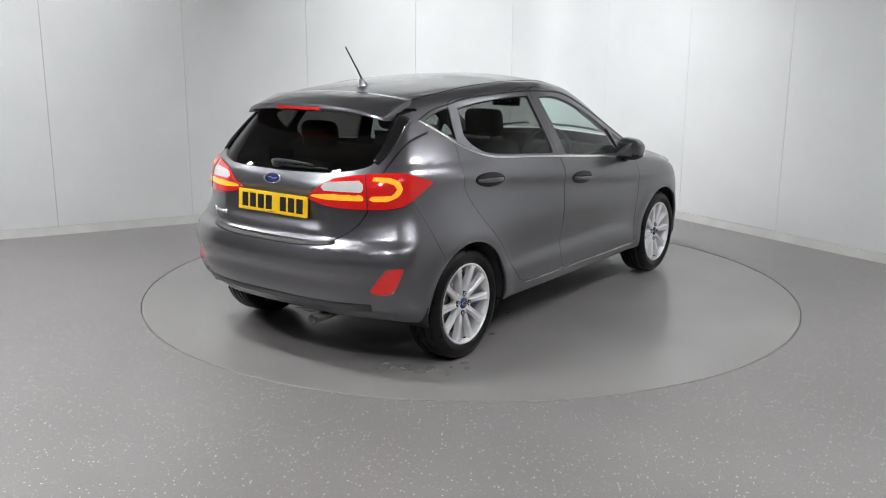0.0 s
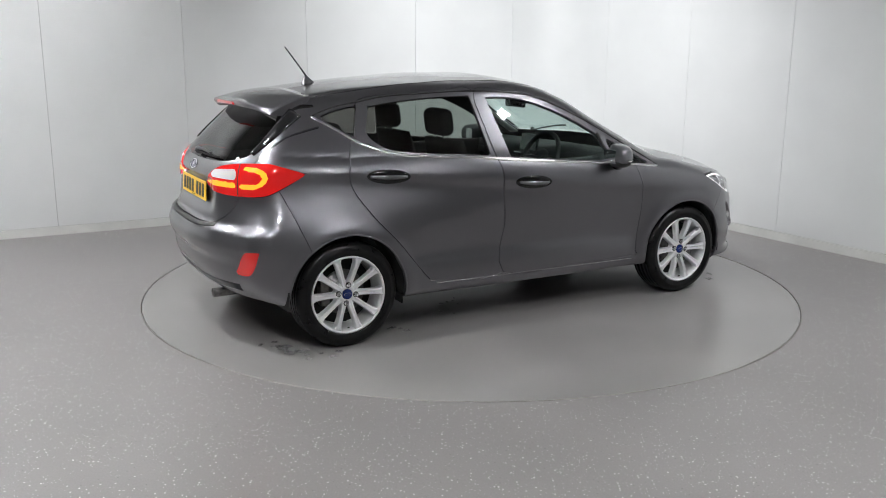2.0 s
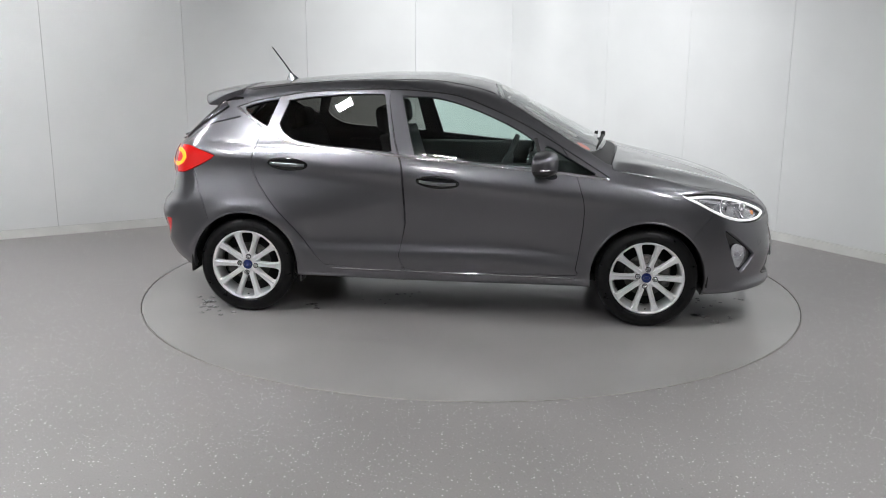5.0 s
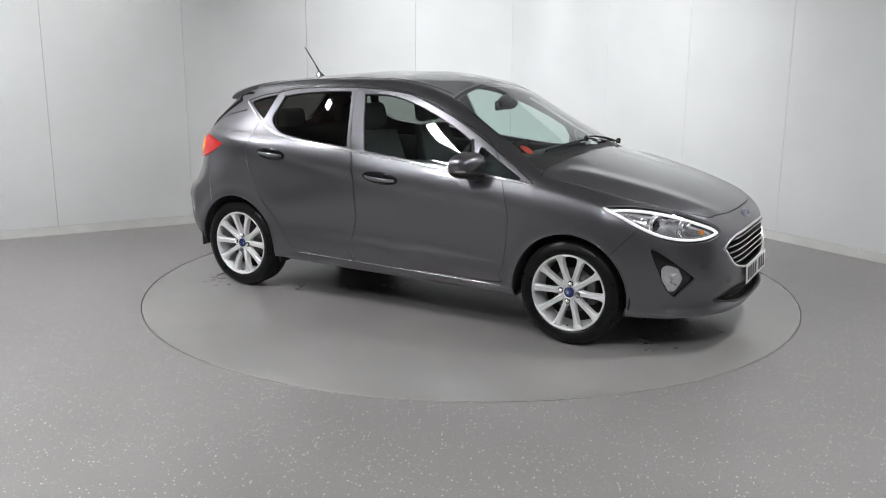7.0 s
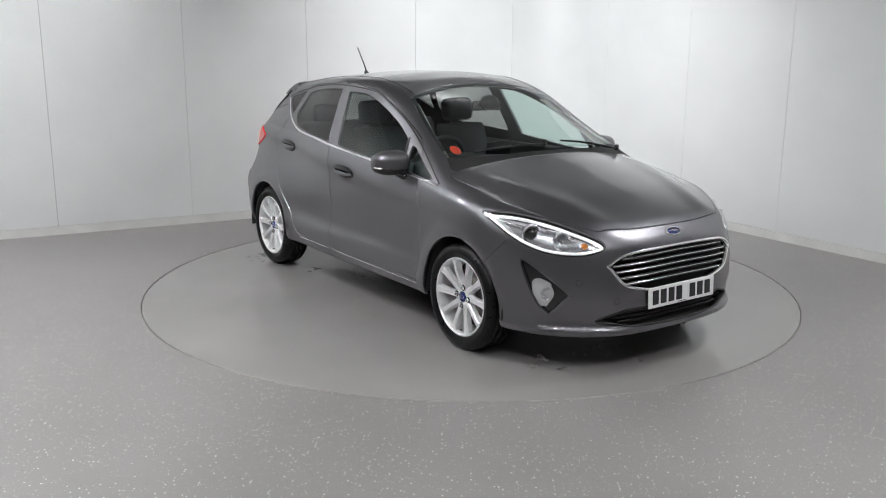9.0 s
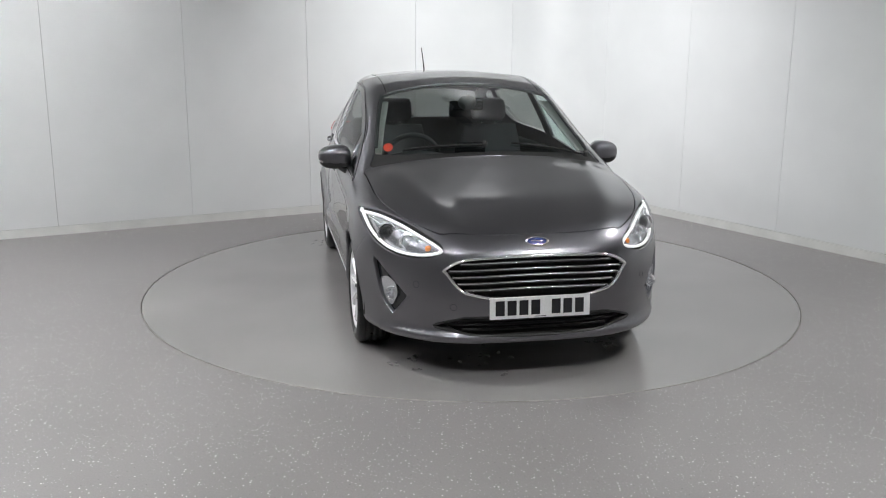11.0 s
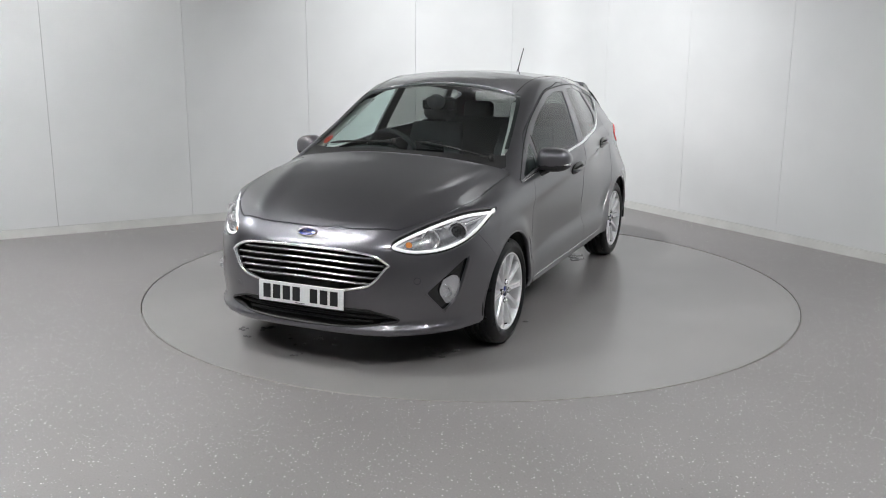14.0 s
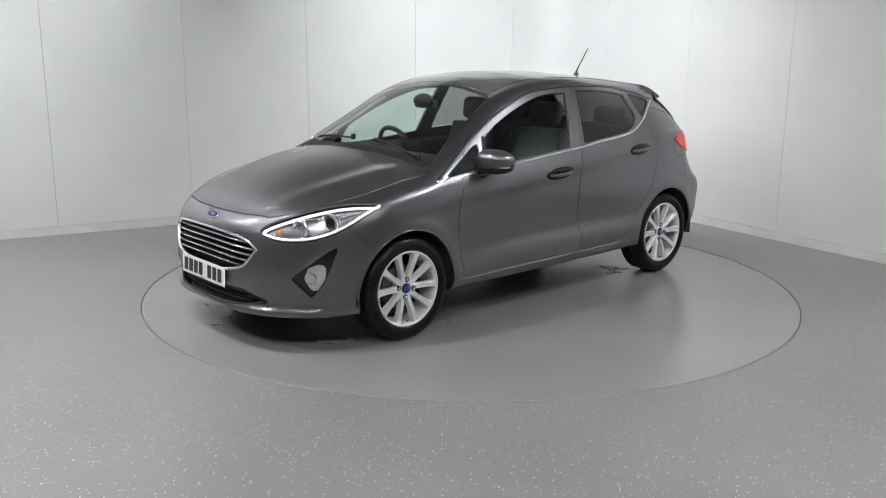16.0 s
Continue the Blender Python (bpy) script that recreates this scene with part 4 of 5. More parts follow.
def fog_lamps():
    for side, mirror in ((1, None), (-1, "flip")):
        pocket = part("fog_lamp", SHELL.mesh("fog_lamp", ("fog_pocket",), mirror, 0.022, 0.0), BLACK, car, "round-cornered fog lamp in a gloss black pocket")
        part("pocket_wall", SHELL.mesh("pocket_wall", ("fog_lamp", "fog_pocket"), mirror, 0.05, 0.0), DARK, pocket)
        part("reflector", SHELL.mesh("reflector", ("fog_lamp",), mirror, 0.014, 0.0), BOWL, pocket)
        part("lens", SHELL.mesh("lens", ("fog_lamp",), mirror, 0.004, 0.018), LENS, pocket)
        p = nose_at(-1.10, 0.43)
        b = lathe([(0.03, 0.012), (0.033, 0.012), (0.033, 0.0), (0.01, -0.012), (0.01, -0.008), (0.024, 0.002)], 20, "Z", )
        bmesh.ops.transform(b, matrix=Matrix.Translation(p - skin_normal(p) * 0.012) @ facing((0.95, 0.25, 0)), verts=b.verts)
        part("bulb_ring", b if side > 0 else flipped(b), BOWL, pocket)
        loop = [nose_at(q.x, q.y) for q in curve_pts([Vector((a, b2, 0)) for a, b2 in FOG_POCKET], 3, True)]
        rim = ribbon(loop, 0.008, 0.001, 0.03, True)
        part("pocket_rim", rim if side > 0 else flipped(rim), PAINT, pocket)


def plate(name, at, tilt, heading, material, label):
    """A number plate with plain bars for its characters."""
    ob = part(name, box((0.52, 0.111, 0.006), bevel=0.003), material, car, label)
    ob.matrix_basis = Matrix.Translation(at) @ pose(0, 0, 0, 0, 0, heading) @ pose(0, 0, 0, 90 - tilt, 0, 0)
    widths = [-0.211, -0.15, -0.089, -0.028, 0.078, 0.139, 0.2]
    for x in widths:
        c = part("character_bar", box((0.046, 0.075, 0.0012), (x + 0.004, 0, 0.0036), bevel=0.0005, segments=1), INK, ob)
    part("maker_strip", box((0.06, 0.003, 0.0008), (0, -0.047, 0.0034)), INK, ob)


def oval_badge(name, p, n, half_w, half_h, label):
    m = Matrix.Translation(p) @ facing(n)
    rim = lathe([(1.0, 0.0), (1.0, 0.005), (0.92, 0.008), (0.8, 0.006), (0.8, 0.0)], 32, "Z")
    bmesh.ops.scale(rim, vec=(half_w, half_h, 1), verts=rim.verts)
    bmesh.ops.transform(rim, matrix=m, verts=rim.verts)
    ob = part(name, rim, CHROME, car, label)
    disc = ellipsoid((half_w * 0.86, half_h * 0.86, 0.006))
    bmesh.ops.transform(disc, matrix=m, verts=disc.verts)
    part("enamel", disc, BLUE, ob, "blue badge enamel")
    mark = tube([(-half_w * 0.5, 0, 0.0055), (-half_w * 0.2, half_h * 0.12, 0.007), (half_w * 0.2, -half_h * 0.1, 0.007), (half_w * 0.5, half_h * 0.05, 0.0055)], 0.0028, 6, 1.0)
    bmesh.ops.transform(mark, matrix=m, verts=mark.verts)
    part("mark", mark, CHROME, ob)


def trims():
    low = [(-1.345, 1.279), (-1.22, 1.204), (-1.14, 1.152), (-1.03, 1.101), (-0.9, 1.064), (-0.736, 1.047), (-0.5, 1.034), (-0.23, 1.010), (0.118, 0.978), (0.474, 0.945), (0.656, 0.932), (0.85, 0.912), (1.0, 0.896)]
    line = [side_at(q.x, q.y) for q in curve_pts([Vector((a, b, 0)) for a, b in low], 5)]
    pair("window_trim", ribbon(line, 0.017, 0.004, 0.006), CHROME, None, "chrome strip under the side windows")
    up = [(-1.345, 1.281), (-1.21, 1.325), (-1.05, 1.352), (-0.88, 1.38), (-0.55, 1.399), (-0.34, 1.403), (-0.1, 1.391), (0.08, 1.367), (0.254, 1.306), (0.50, 1.195), (0.775, 1.039), (1.0, 0.905)]
    line = [side_at(q.x, q.y) for q in curve_pts([Vector((a, b, 0)) for a, b in up], 5)]
    pair("window_seal", ribbon(line, 0.009, 0.003, 0.006), TRIM)
    pair("pillar_trim", ribbon([side_at(x, z) for x, z in ((0.556, 1.125), (0.58, 1.05), (0.625, 0.945))], 0.02, 0.003, 0.004), TRIM)
    # thin chrome lines stand in for the highlight along the doors' lower edge
    for name, xs in (("front_sill_glint", (-0.23, 0.1, 0.4, 0.82)), ("rear_sill_glint", (-0.70, -0.5, -0.25))):
        line = [side_at(x, 0.312 - 0.02 * (x + 0.7) / 1.5) for x in np.linspace(xs[0], xs[-1], 14)]
        pair(name, ribbon(line, 0.0045, 0.0035, 0.004), CHROME)
    # black seals along the roof joints
    line = [top_at(x, float(roof_edge(x))) for x in np.linspace(-1.28, 0.3, 30)]
    pair("roof_seal", ribbon(line, 0.008, 0.002, 0.01), TRIM)
    # step under the tailgate
    line = [back_at(y, 0.683 + 0.02 * (y / 0.45) ** 4) for y in np.linspace(-0.45, 0.45, 21)]
    part("bumper_step", ribbon(line, 0.03, 0.003, 0.02), TRIM, car, "black scuff strip on the rear bumper")
    line = [back_at(y, 0.37) for y in np.linspace(-0.62, 0.62, 25)]
    part("valance", ribbon(line, 0.05, 0.003, 0.01), BEZEL, car, "dark lower valance of the rear bumper")
    # small round covers in the front bumper
    for y, z in ((-0.43, 0.40), (0.60, 0.50), (-0.60, 0.50)):
        p = front_at(y, z)
        ring = lathe([(0.017, -0.002), (0.0185, 0.0006), (0.016, 0.001), (0.016, -0.002)], 20, "Z")
        bmesh.ops.transform(ring, matrix=Matrix.Translation(p) @ facing(skin_normal(p)), verts=ring.verts)
        part("bumper_plug", ring, BEZEL, car)
    # printed black border of the windscreen
    edge = [(0.315, 0.0), (0.32, 0.25), (0.352, 0.505), (0.38, 0.556), (0.6, 0.612), (0.84, 0.656)]
    half = [top_at(q.x, q.y) for q in curve_pts([Vector((a, b, 0)) for a, b in edge], 4)]
    pair("screen_border", ribbon([p - skin_normal(p) * 0.006 for p in half], 0.022, 0.001, 0.001), TRIM)
    # wheel arch liners
    for wx in (WHEELS_X, -WHEELS_X):
        bm = bmesh.new()
        rows = []
        for k in range(41):
            a = radians(-8 + 196 * k / 40)
            rows.append([bm.verts.new((wx + r * math.cos(a), y, 0.305 + r * math.sin(a))) for r, y in ((0.349, 0.825), (0.36, 0.825), (0.37, 0.48), (0.355, 0.48))])
        for a, b in zip(rows, rows[1:]):
            for i in range(4):
                bm.faces.new((a[i], a[(i + 1) % 4], b[(i + 1) % 4], b[i]))
        bm.faces.new(rows[0])
        bm.faces.new(rows[-1][::-1])
        cap = [bm.verts.new((wx + 0.36 * math.cos(radians(-8 + 196 * k / 40)), 0.47, 0.305 + 0.36 * math.sin(radians(-8 + 196 * k / 40)))) for k in range(41)]
        bm.faces.new(cap)
        bmesh.ops.recalc_face_normals(bm, faces=bm.faces)
        pair("wheel_arch_liner", smooth(bm), DARK)
        pair("arch_lip", ribbon([side_at(wx + 0.346 * math.cos(radians(a)), 0.305 + 0.346 * math.sin(radians(a))) for a in range(-4 if wx > 0 else -8, 186, 6)], 0.01, 0.002, 0.03), PAINT)
        pair("mud_flap", box((0.012, 0.1, 0.045), (wx + (0.345 if wx < 0 else 0.325), 0.75, 0.226), bevel=0.004), TRIM)
    part("exhaust_pipe", lathe([(0.027, -1.86), (0.0245, -1.86), (0.0245, -1.6), (0.027, -1.6)], 20, "X", (0, -0.26, 0.262)), IRON, car, "plain steel exhaust tip")
    part("floor_pan", box((2.0, 1.3, 0.05), (0, 0, 0.255), bevel=0.01), DARK, car)
    # fuel flap outline on the near side
    ring = [side_at(-1.5 + 0.072 * math.cos(a), 0.93 + 0.072 * math.sin(a)) for a in np.linspace(0, 2 * math.pi, 28, endpoint=False)]
    part("fuel_flap", ribbon(ring, 0.004, 0.0006, 0.002, True), DARK, car, "round fuel flap joint")


def handles():
    for x, z, tilt in ((-0.972, 0.946, 2.7), (-0.025, 0.862, 3.6)):
        p = side_at(x, z)
        n = skin_normal(p)
        m = Matrix.Translation(p) @ facing(n) @ pose(0, 0, 0, 0, 0, tilt)
        recess = ellipsoid((0.134, 0.041, 0.013))
        bmesh.ops.transform(recess, matrix=m, verts=recess.verts)
        cups = pair("door_handle", recess, RECESS, None, "dark door handle in a black recess")
        grip = bmesh.new()
        rings = []
        for k in range(13):
            s = -1 + k / 6
            lift = 0.030 * (1 - abs(s) ** 3.2) + 0.004
            w = 0.0125 * (1 - 0.35 * s * s)
            rings.append([grip.verts.new((s * 0.112, w * math.cos(a), lift + 0.007 * math.sin(a))) for a in np.linspace(0, 2 * math.pi, 10, endpoint=False)])
        for a, b in zip(rings, rings[1:]):
            for i in range(10):
                grip.faces.new((a[i], a[(i + 1) % 10], b[(i + 1) % 10], b[i]))
        grip.faces.new(rings[0][::-1])
        grip.faces.new(rings[-1])
        bmesh.ops.recalc_face_normals(grip, faces=grip.faces)
        bmesh.ops.transform(smooth(grip), matrix=m, verts=grip.verts)
        pair("grip", grip, PAINT, cups)
        edge = tube([(0.108 * math.cos(a), 0.032 * math.sin(a), 0.003) for a in np.linspace(math.pi * 1.05, math.pi * 1.95, 14)], 0.0022, 6)
        bmesh.ops.transform(edge, matrix=m, verts=edge.verts)
        pair("bright_edge", edge, CHROME, cups)


def mirrors():
    def cap(u, v):
        """The housing: rounded, broad towards the front, flat behind."""
        a = math.cos(v)
        x = math.sin(v)
        y = a * math.cos(u)
        z = a * math.sin(u)
        sgn = lambda q, e: math.copysign(abs(q) ** e, q)
        px = 0.078 * sgn(x, 0.75) if x > 0 else 0.055 * sgn(x, 0.35)
        return (0.61 + px - 0.03 * sgn(y, 0.8), 0.888 + 0.098 * sgn(y, 0.72), 0.988 + 0.074 * sgn(z, 0.72) * (1 - 0.22 * sgn(y, 1) * (1 if z > 0 else 0.2)))
    n, m = 32, 18
    def make(keep):
        bm = bmesh.new()
        grid = [[bm.verts.new(cap(2 * math.pi * i / n, -math.pi / 2 + math.pi * j / m)) for i in range(n)] for j in range(1, m)]
        for a, b in zip(grid, grid[1:]):
            for i in range(n):
                bm.faces.new((a[i], a[(i + 1) % n], b[(i + 1) % n], b[i]))
        bm.faces.new(grid[0][::-1])
        bm.faces.new(grid[-1])
        bmesh.ops.delete(bm, geom=[f for f in bm.faces if not keep(f.calc_center_median())], context="FACES")
        bmesh.ops.recalc_face_normals(bm, faces=bm.faces)
        return smooth(bm)
    shells = pair("door_mirror", make(lambda c: c.z > 0.957), PAINT, None, "dark grey door mirror on a black foot")
    pair("lower_housing", make(lambda c: c.z <= 0.963), TRIM, shells)
    pair("indicator", ribbon_free([(0.655, 0.94, 0.962), (0.63, 0.972, 0.962), (0.59, 0.984, 0.964)], 0.006), CHROME, shells)
    pair("mirror_glass", box((0.004, 0.15, 0.088), (0.548, 0.885, 0.987), pose(0, 0, 0, 0, 0, -6), bevel=0.0018), mat("mirror_glass", (0.85, 0.87, 0.88), 0.02, 1.0), shells)
    foot = tube([(0.66, 0.76, 0.905), (0.65, 0.81, 0.905), (0.635, 0.85, 0.925), (0.62, 0.875, 0.95)], [0.055, 0.045, 0.036, 0.045], 12, 0.55)
    pair("foot", foot, BLACK, shells)


def ribbon_free(points, r):
    return tube(curve_pts(points, 5), r, 8)


def spoiler():
    bm = bmesh.new()
    rows = []
    for k in range(41):
        y = -0.505 + 1.01 * k / 40
        e = abs(y) / 0.505
        xa = -1.33
        xt = -1.655 + 0.10 * e ** 3.5
        z0 = float(top_line(xa) - top_crown(xa) * y * y)
        zt = 1.357 - 0.13 * y * y - 0.03 * e ** 6
        sec = []
        for i in range(9):
            f = i / 8
            x = xa + (xt - xa) * f
            z = z0 + (zt - z0) * f + 0.010 * math.sin(math.pi * f) + 0.004
            sec.append((x, z))
        th = 1 - 0.7 * e ** 3
        sec += [(xt - 0.004, zt - 0.012 * th), (xt + 0.004, zt - 0.026 * th), (xt + 0.05, zt - 0.03 * th), (xt + 0.12, zt - 0.042 * th), (xa, z0 - 0.06 * th)]
        rows.append([bm.verts.new((x, y, z)) for x, z in sec])
    m = len(rows[0])
    for a, b in zip(rows, rows[1:]):
        for i in range(m):
            bm.faces.new((a[i], a[(i + 1) % m], b[(i + 1) % m], b[i]))
    bm.faces.new(rows[0][::-1])
    bm.faces.new(rows[-1])
    bmesh.ops.recalc_face_normals(bm, faces=bm.faces)
    for f in bm.faces:
        f.smooth = f.normal.z > 0.5
    wing = part("roof_spoiler", bm, PAINT, car, "dark grey spoiler above the rear window")
    part("brake_light", box((0.018, 0.32, 0.016), (-1.653, 0, 1.338), bevel=0.004), RED, wing, "red high brake light")
    line = [(0.535, 1.30), (0.56, 1.22), (0.57, 1.14), (0.56, 1.085)]
    pts = [back_at(y, z) for y, z in line]
    pair("side_fin", ribbon(curve_pts(pts, 4), [0.085 - 0.05 * k / 12 for k in range(13)], 0.012, 0.006), BLACK)


def wipers():
    for pts, blade in (([(0.99, 0.62, 0.0), (0.985, 0.42, 0.0), (0.975, 0.20, 0.0)], None), ([(1.0, -0.02, 0), (0.985, -0.22, 0), (0.955, -0.46, 0)], None)):
        line = [top_at(x, y) + Vector((0.0, 0, 0.018)) for x, y, _ in curve_pts([Vector(p) for p in pts], 4)]
        arm = part("wiper", tube(line, [0.009 - 0.004 * k / (len(line) - 1) for k in range(len(line))], 8, 0.7), TRIM, car, "black windscreen wiper")
        edge = [top_at(x - 0.015, y - 0.05) + Vector((0, 0, 0.008)) for x, y, _ in curve_pts([Vector(p) for p in pts], 4)]
        part("blade", tube(edge, 0.006, 6), DARK, arm)
        part("pivot", lathe([(0.014, -0.01), (0.016, 0.02), (0.008, 0.026), (0.0, 0.026), (0.0, -0.01)], 14, "Z", tuple(line[0])), TRIM, arm)
    line = [back_at(y, z) + Vector((-0.03, 0, 0.012)) for y, z in ((0.02, 1.06), (-0.06, 1.066), (-0.16, 1.064), (-0.26, 1.058))]
    arm = part("rear_wiper", tube(curve_pts(line, 4), [0.016 - 0.008 * k / 12 for k in range(13)], 8, 0.7), BEZEL, car, "dark grey rear wiper")
    part("blade", tube([back_at(y, 1.05) + Vector((-0.012, 0, 0.004)) for y in np.linspace(0.0, -0.34, 9)], 0.006, 6), DARK, arm)
    part("pivot", ellipsoid((0.03, 0.028, 0.024), tuple(back_at(0.0, 1.055) + Vector((-0.015, 0, 0.008)))), BEZEL, arm)


def antenna():
    top = top_at(-1.135, 0)
    base = bmesh.new()
    rings = []
    for k in range(9):
        f = k / 8
        rings.append([base.verts.new((top.x + 0.012 * f + (0.05 * (1 - f) + 0.012 * f) * math.cos(a) - 0.03 * f, 0 + (0.026 * (1 - f) + 0.009 * f) * math.sin(a), top.z - 0.006 + 0.045 * f)) for a in np.linspace(0, 2 * math.pi, 16, endpoint=False)])
    for a, b in zip(rings, rings[1:]):
        for i in range(16):
            base.faces.new((a[i], a[(i + 1) % 16], b[(i + 1) % 16], b[i]))
    base.faces.new(rings[-1])
    bmesh.ops.recalc_face_normals(base, faces=base.faces)
    ob = part("antenna", smooth(base), PAINT, car, "short black roof aerial")
    part("mast", tube([(top.x - 0.012, 0, top.z + 0.035), (top.x - 0.05, 0, top.z + 0.09), (top.x - 0.145, 0, top.z + 0.215)], [0.006, 0.0048, 0.004], 8), TRIM, ob)


def wheel_at(x, y, side):
    """One alloy wheel; its outer face looks along local +y."""
    rim = part("wheel", lathe([(0.219, 0.086), (0.2235, 0.091), (0.218, 0.094), (0.211, 0.089), (0.204, 0.06), (0.196, 0.0), (0.2, -0.085), (0.212, -0.085), (0.206, 0.0), (0.215, 0.07)], 72), ALLOY, car, "ten-spoke silver alloy wheel")
    rim.matrix_basis = pose(x, y, 0.303, 0, 0, 0 if side > 0 else 180)
    groove = []
    for c in (-0.052, -0.018, 0.018, 0.052):
        groove += [(0.303, c + 0.004), (0.296, c + 0.0035), (0.296, c - 0.0035), (0.303, c - 0.004)]
    prof = [(0.221, 0.080), (0.226, 0.093), (0.236, 0.098), (0.252, 0.1005), (0.258, 0.1025), (0.262, 0.1005), (0.278, 0.097), (0.290, 0.089), (0.299, 0.078), (0.3025, 0.068)] + [g for g in reversed(groove)] + [(0.3025, -0.068), (0.299, -0.078), (0.290, -0.089), (0.275, -0.097), (0.25, -0.1), (0.23, -0.095), (0.221, -0.08)]
    part("tyre", lathe(prof, 96), TYRE, rim, "black low-profile tyre")
    spoke = bmesh.new()
    rows = []
    for r, w, h in ((0.035, 0.018, 0.068), (0.06, 0.0168, 0.070), (0.10, 0.0148, 0.077), (0.15, 0.0155, 0.084), (0.19, 0.0185, 0.087), (0.206, 0.027, 0.088), (0.213, 0.034, 0.088)):
        rows.append([spoke.verts.new((px, py, r)) for px, py in ((-w * 1.1, h - 0.034), (-w * 0.9, h - 0.006), (-w * 0.62, h), (w * 0.1, h - 0.003), (w * 0.62, h - 0.001), (w, h - 0.007), (w * 1.15, h - 0.034))])
    for a, b in zip(rows, rows[1:]):
        for i in range(7):
            spoke.faces.new((a[i], a[(i + 1) % 7], b[(i + 1) % 7], b[i]))
    spoke.faces.new(rows[0][::-1])
    spoke.faces.new(rows[-1])
    bmesh.ops.recalc_face_normals(spoke, faces=spoke.faces)
    first = part("spoke", spoke, ALLOY, rim)
    for k in range(10):
        o = first if k == 0 else part("spoke", first.data, None, rim)
        o.matrix_basis = pose(0, 0, 0, 0, 36 * k + 17, 0)
    part("hub", lathe([(0.0, 0.03), (0.075, 0.03), (0.072, 0.060), (0.045, 0.069), (0.034, 0.070), (0.030, 0.062), (0.0, 0.062)], 40), ALLOY, rim)
    cap = part("hub_cap", lathe([(0.0, 0.060), (0.030, 0.060), (0.030, 0.072), (0.027, 0.0745), (0.0, 0.076)], 32), BLUE, rim, "blue hub cap")
    oval = lathe([(0.019, 0.0755), (0.0205, 0.0768), (0.022, 0.0745), (0.0205, 0.073)], 28)
    bmesh.ops.scale(oval, vec=(1, 1, 0.45), verts=oval.verts)
    part("oval_ring", oval, CHROME, rim)
    nut = lathe([(0.0, 0.05), (0.0115, 0.05), (0.0115, 0.080), (0.009, 0.083), (0.0, 0.083)], 6)
    cup = lathe([(0.0165, 0.06), (0.0165, 0.0715), (0.0125, 0.0718), (0.0125, 0.06)], 16)
    nut_me, cup_me = None, None
    for k in range(4):
        if k == 0:
            a, b = part("wheel_nut", nut, CHROME, rim), part("nut_recess", cup, DARK, rim)
            nut_me, cup_me = a.data, b.data
        else:
            a, b = part("wheel_nut", nut_me, None, rim), part("nut_recess", cup_me, None, rim)
        ang = radians(90 * k + 8)
        for o in (a, b):
            o.matrix_basis = pose(0.052 * math.cos(ang), 0, 0.052 * math.sin(ang))
    part("brake_disc", lathe([(0.06, -0.012), (0.128, -0.012), (0.13, 0.0), (0.128, 0.010), (0.075, 0.010), (0.07, 0.03), (0.04, 0.03), (0.04, -0.012)], 48), IRON, rim)
    part("caliper", box((0.06, 0.07, 0.15), (0.115 * (1 if x < 0 else -1) * (1 if side < 0 else -1), 0.0, 0.01), bevel=0.015), IRON, rim)
    part("backing_plate", lathe([(0.0, -0.03), (0.19, -0.03), (0.19, -0.036), (0.0, -0.036)], 40), DARK, rim)
    part("valve", tube([(0.0, 0.07, -0.196), (0.0, 0.085, -0.19)], 0.004, 8), TRIM, rim)


def seat(x, y):
    base = part("front_seat", smooth(box((0.52, 0.50, 0.16), (x, y, 0.50), pose(0, 0, 0, 0, -6, 0), bevel=0.06, segments=4)), CLOTH, car, "charcoal cloth front seat")
    back = bmesh.new()
    rows = []
    for k in range(11):
        f = k / 10
        w = 0.25 - 0.05 * f ** 2.5 - 0.02 * (1 - f) ** 2
        z = 0.50 + 0.60 * f
        cx = x - 0.22 - 0.16 * f
        t = 0.065 - 0.02 * f
        rows.append([back.verts.new((cx + t * math.copysign(abs(math.cos(a)) ** 0.6, math.cos(a)) + 0.03 * abs(math.sin(a)) ** 4, y + w * math.copysign(abs(math.sin(a)) ** 0.5, math.sin(a)), z)) for a in np.linspace(0, 2 * math.pi, 24, endpoint=False)])
    for a, b in zip(rows, rows[1:]):
        for i in range(24):
            back.faces.new((a[i], a[(i + 1) % 24], b[(i + 1) % 24], b[i]))
    back.faces.new(rows[-1])
    back.faces.new(rows[0][::-1])
    bmesh.ops.bevel(back, geom=[e for e in back.edges if e.is_manifold and e.calc_face_angle(0) > 0.9], offset=0.02, segments=2, affect="EDGES")
    bmesh.ops.recalc_face_normals(back, faces=back.faces)
    part("backrest", smooth(back), CLOTH, base)
    head_rest(x - 0.40, y, 1.205, base)


def head_rest(x, y, z, parent):
    part("headrest", smooth(box((0.10, 0.26, 0.17), (x, y, z), pose(0, 0, 0, 0, -8, 0), bevel=0.045, segments=4)), CLOTH, parent)
    for s in (-0.055, 0.055):
        part("headrest_post", tube([(x + 0.005, y + s, z - 0.16), (x, y + s, z - 0.05)], 0.006, 8), CHROME, parent)


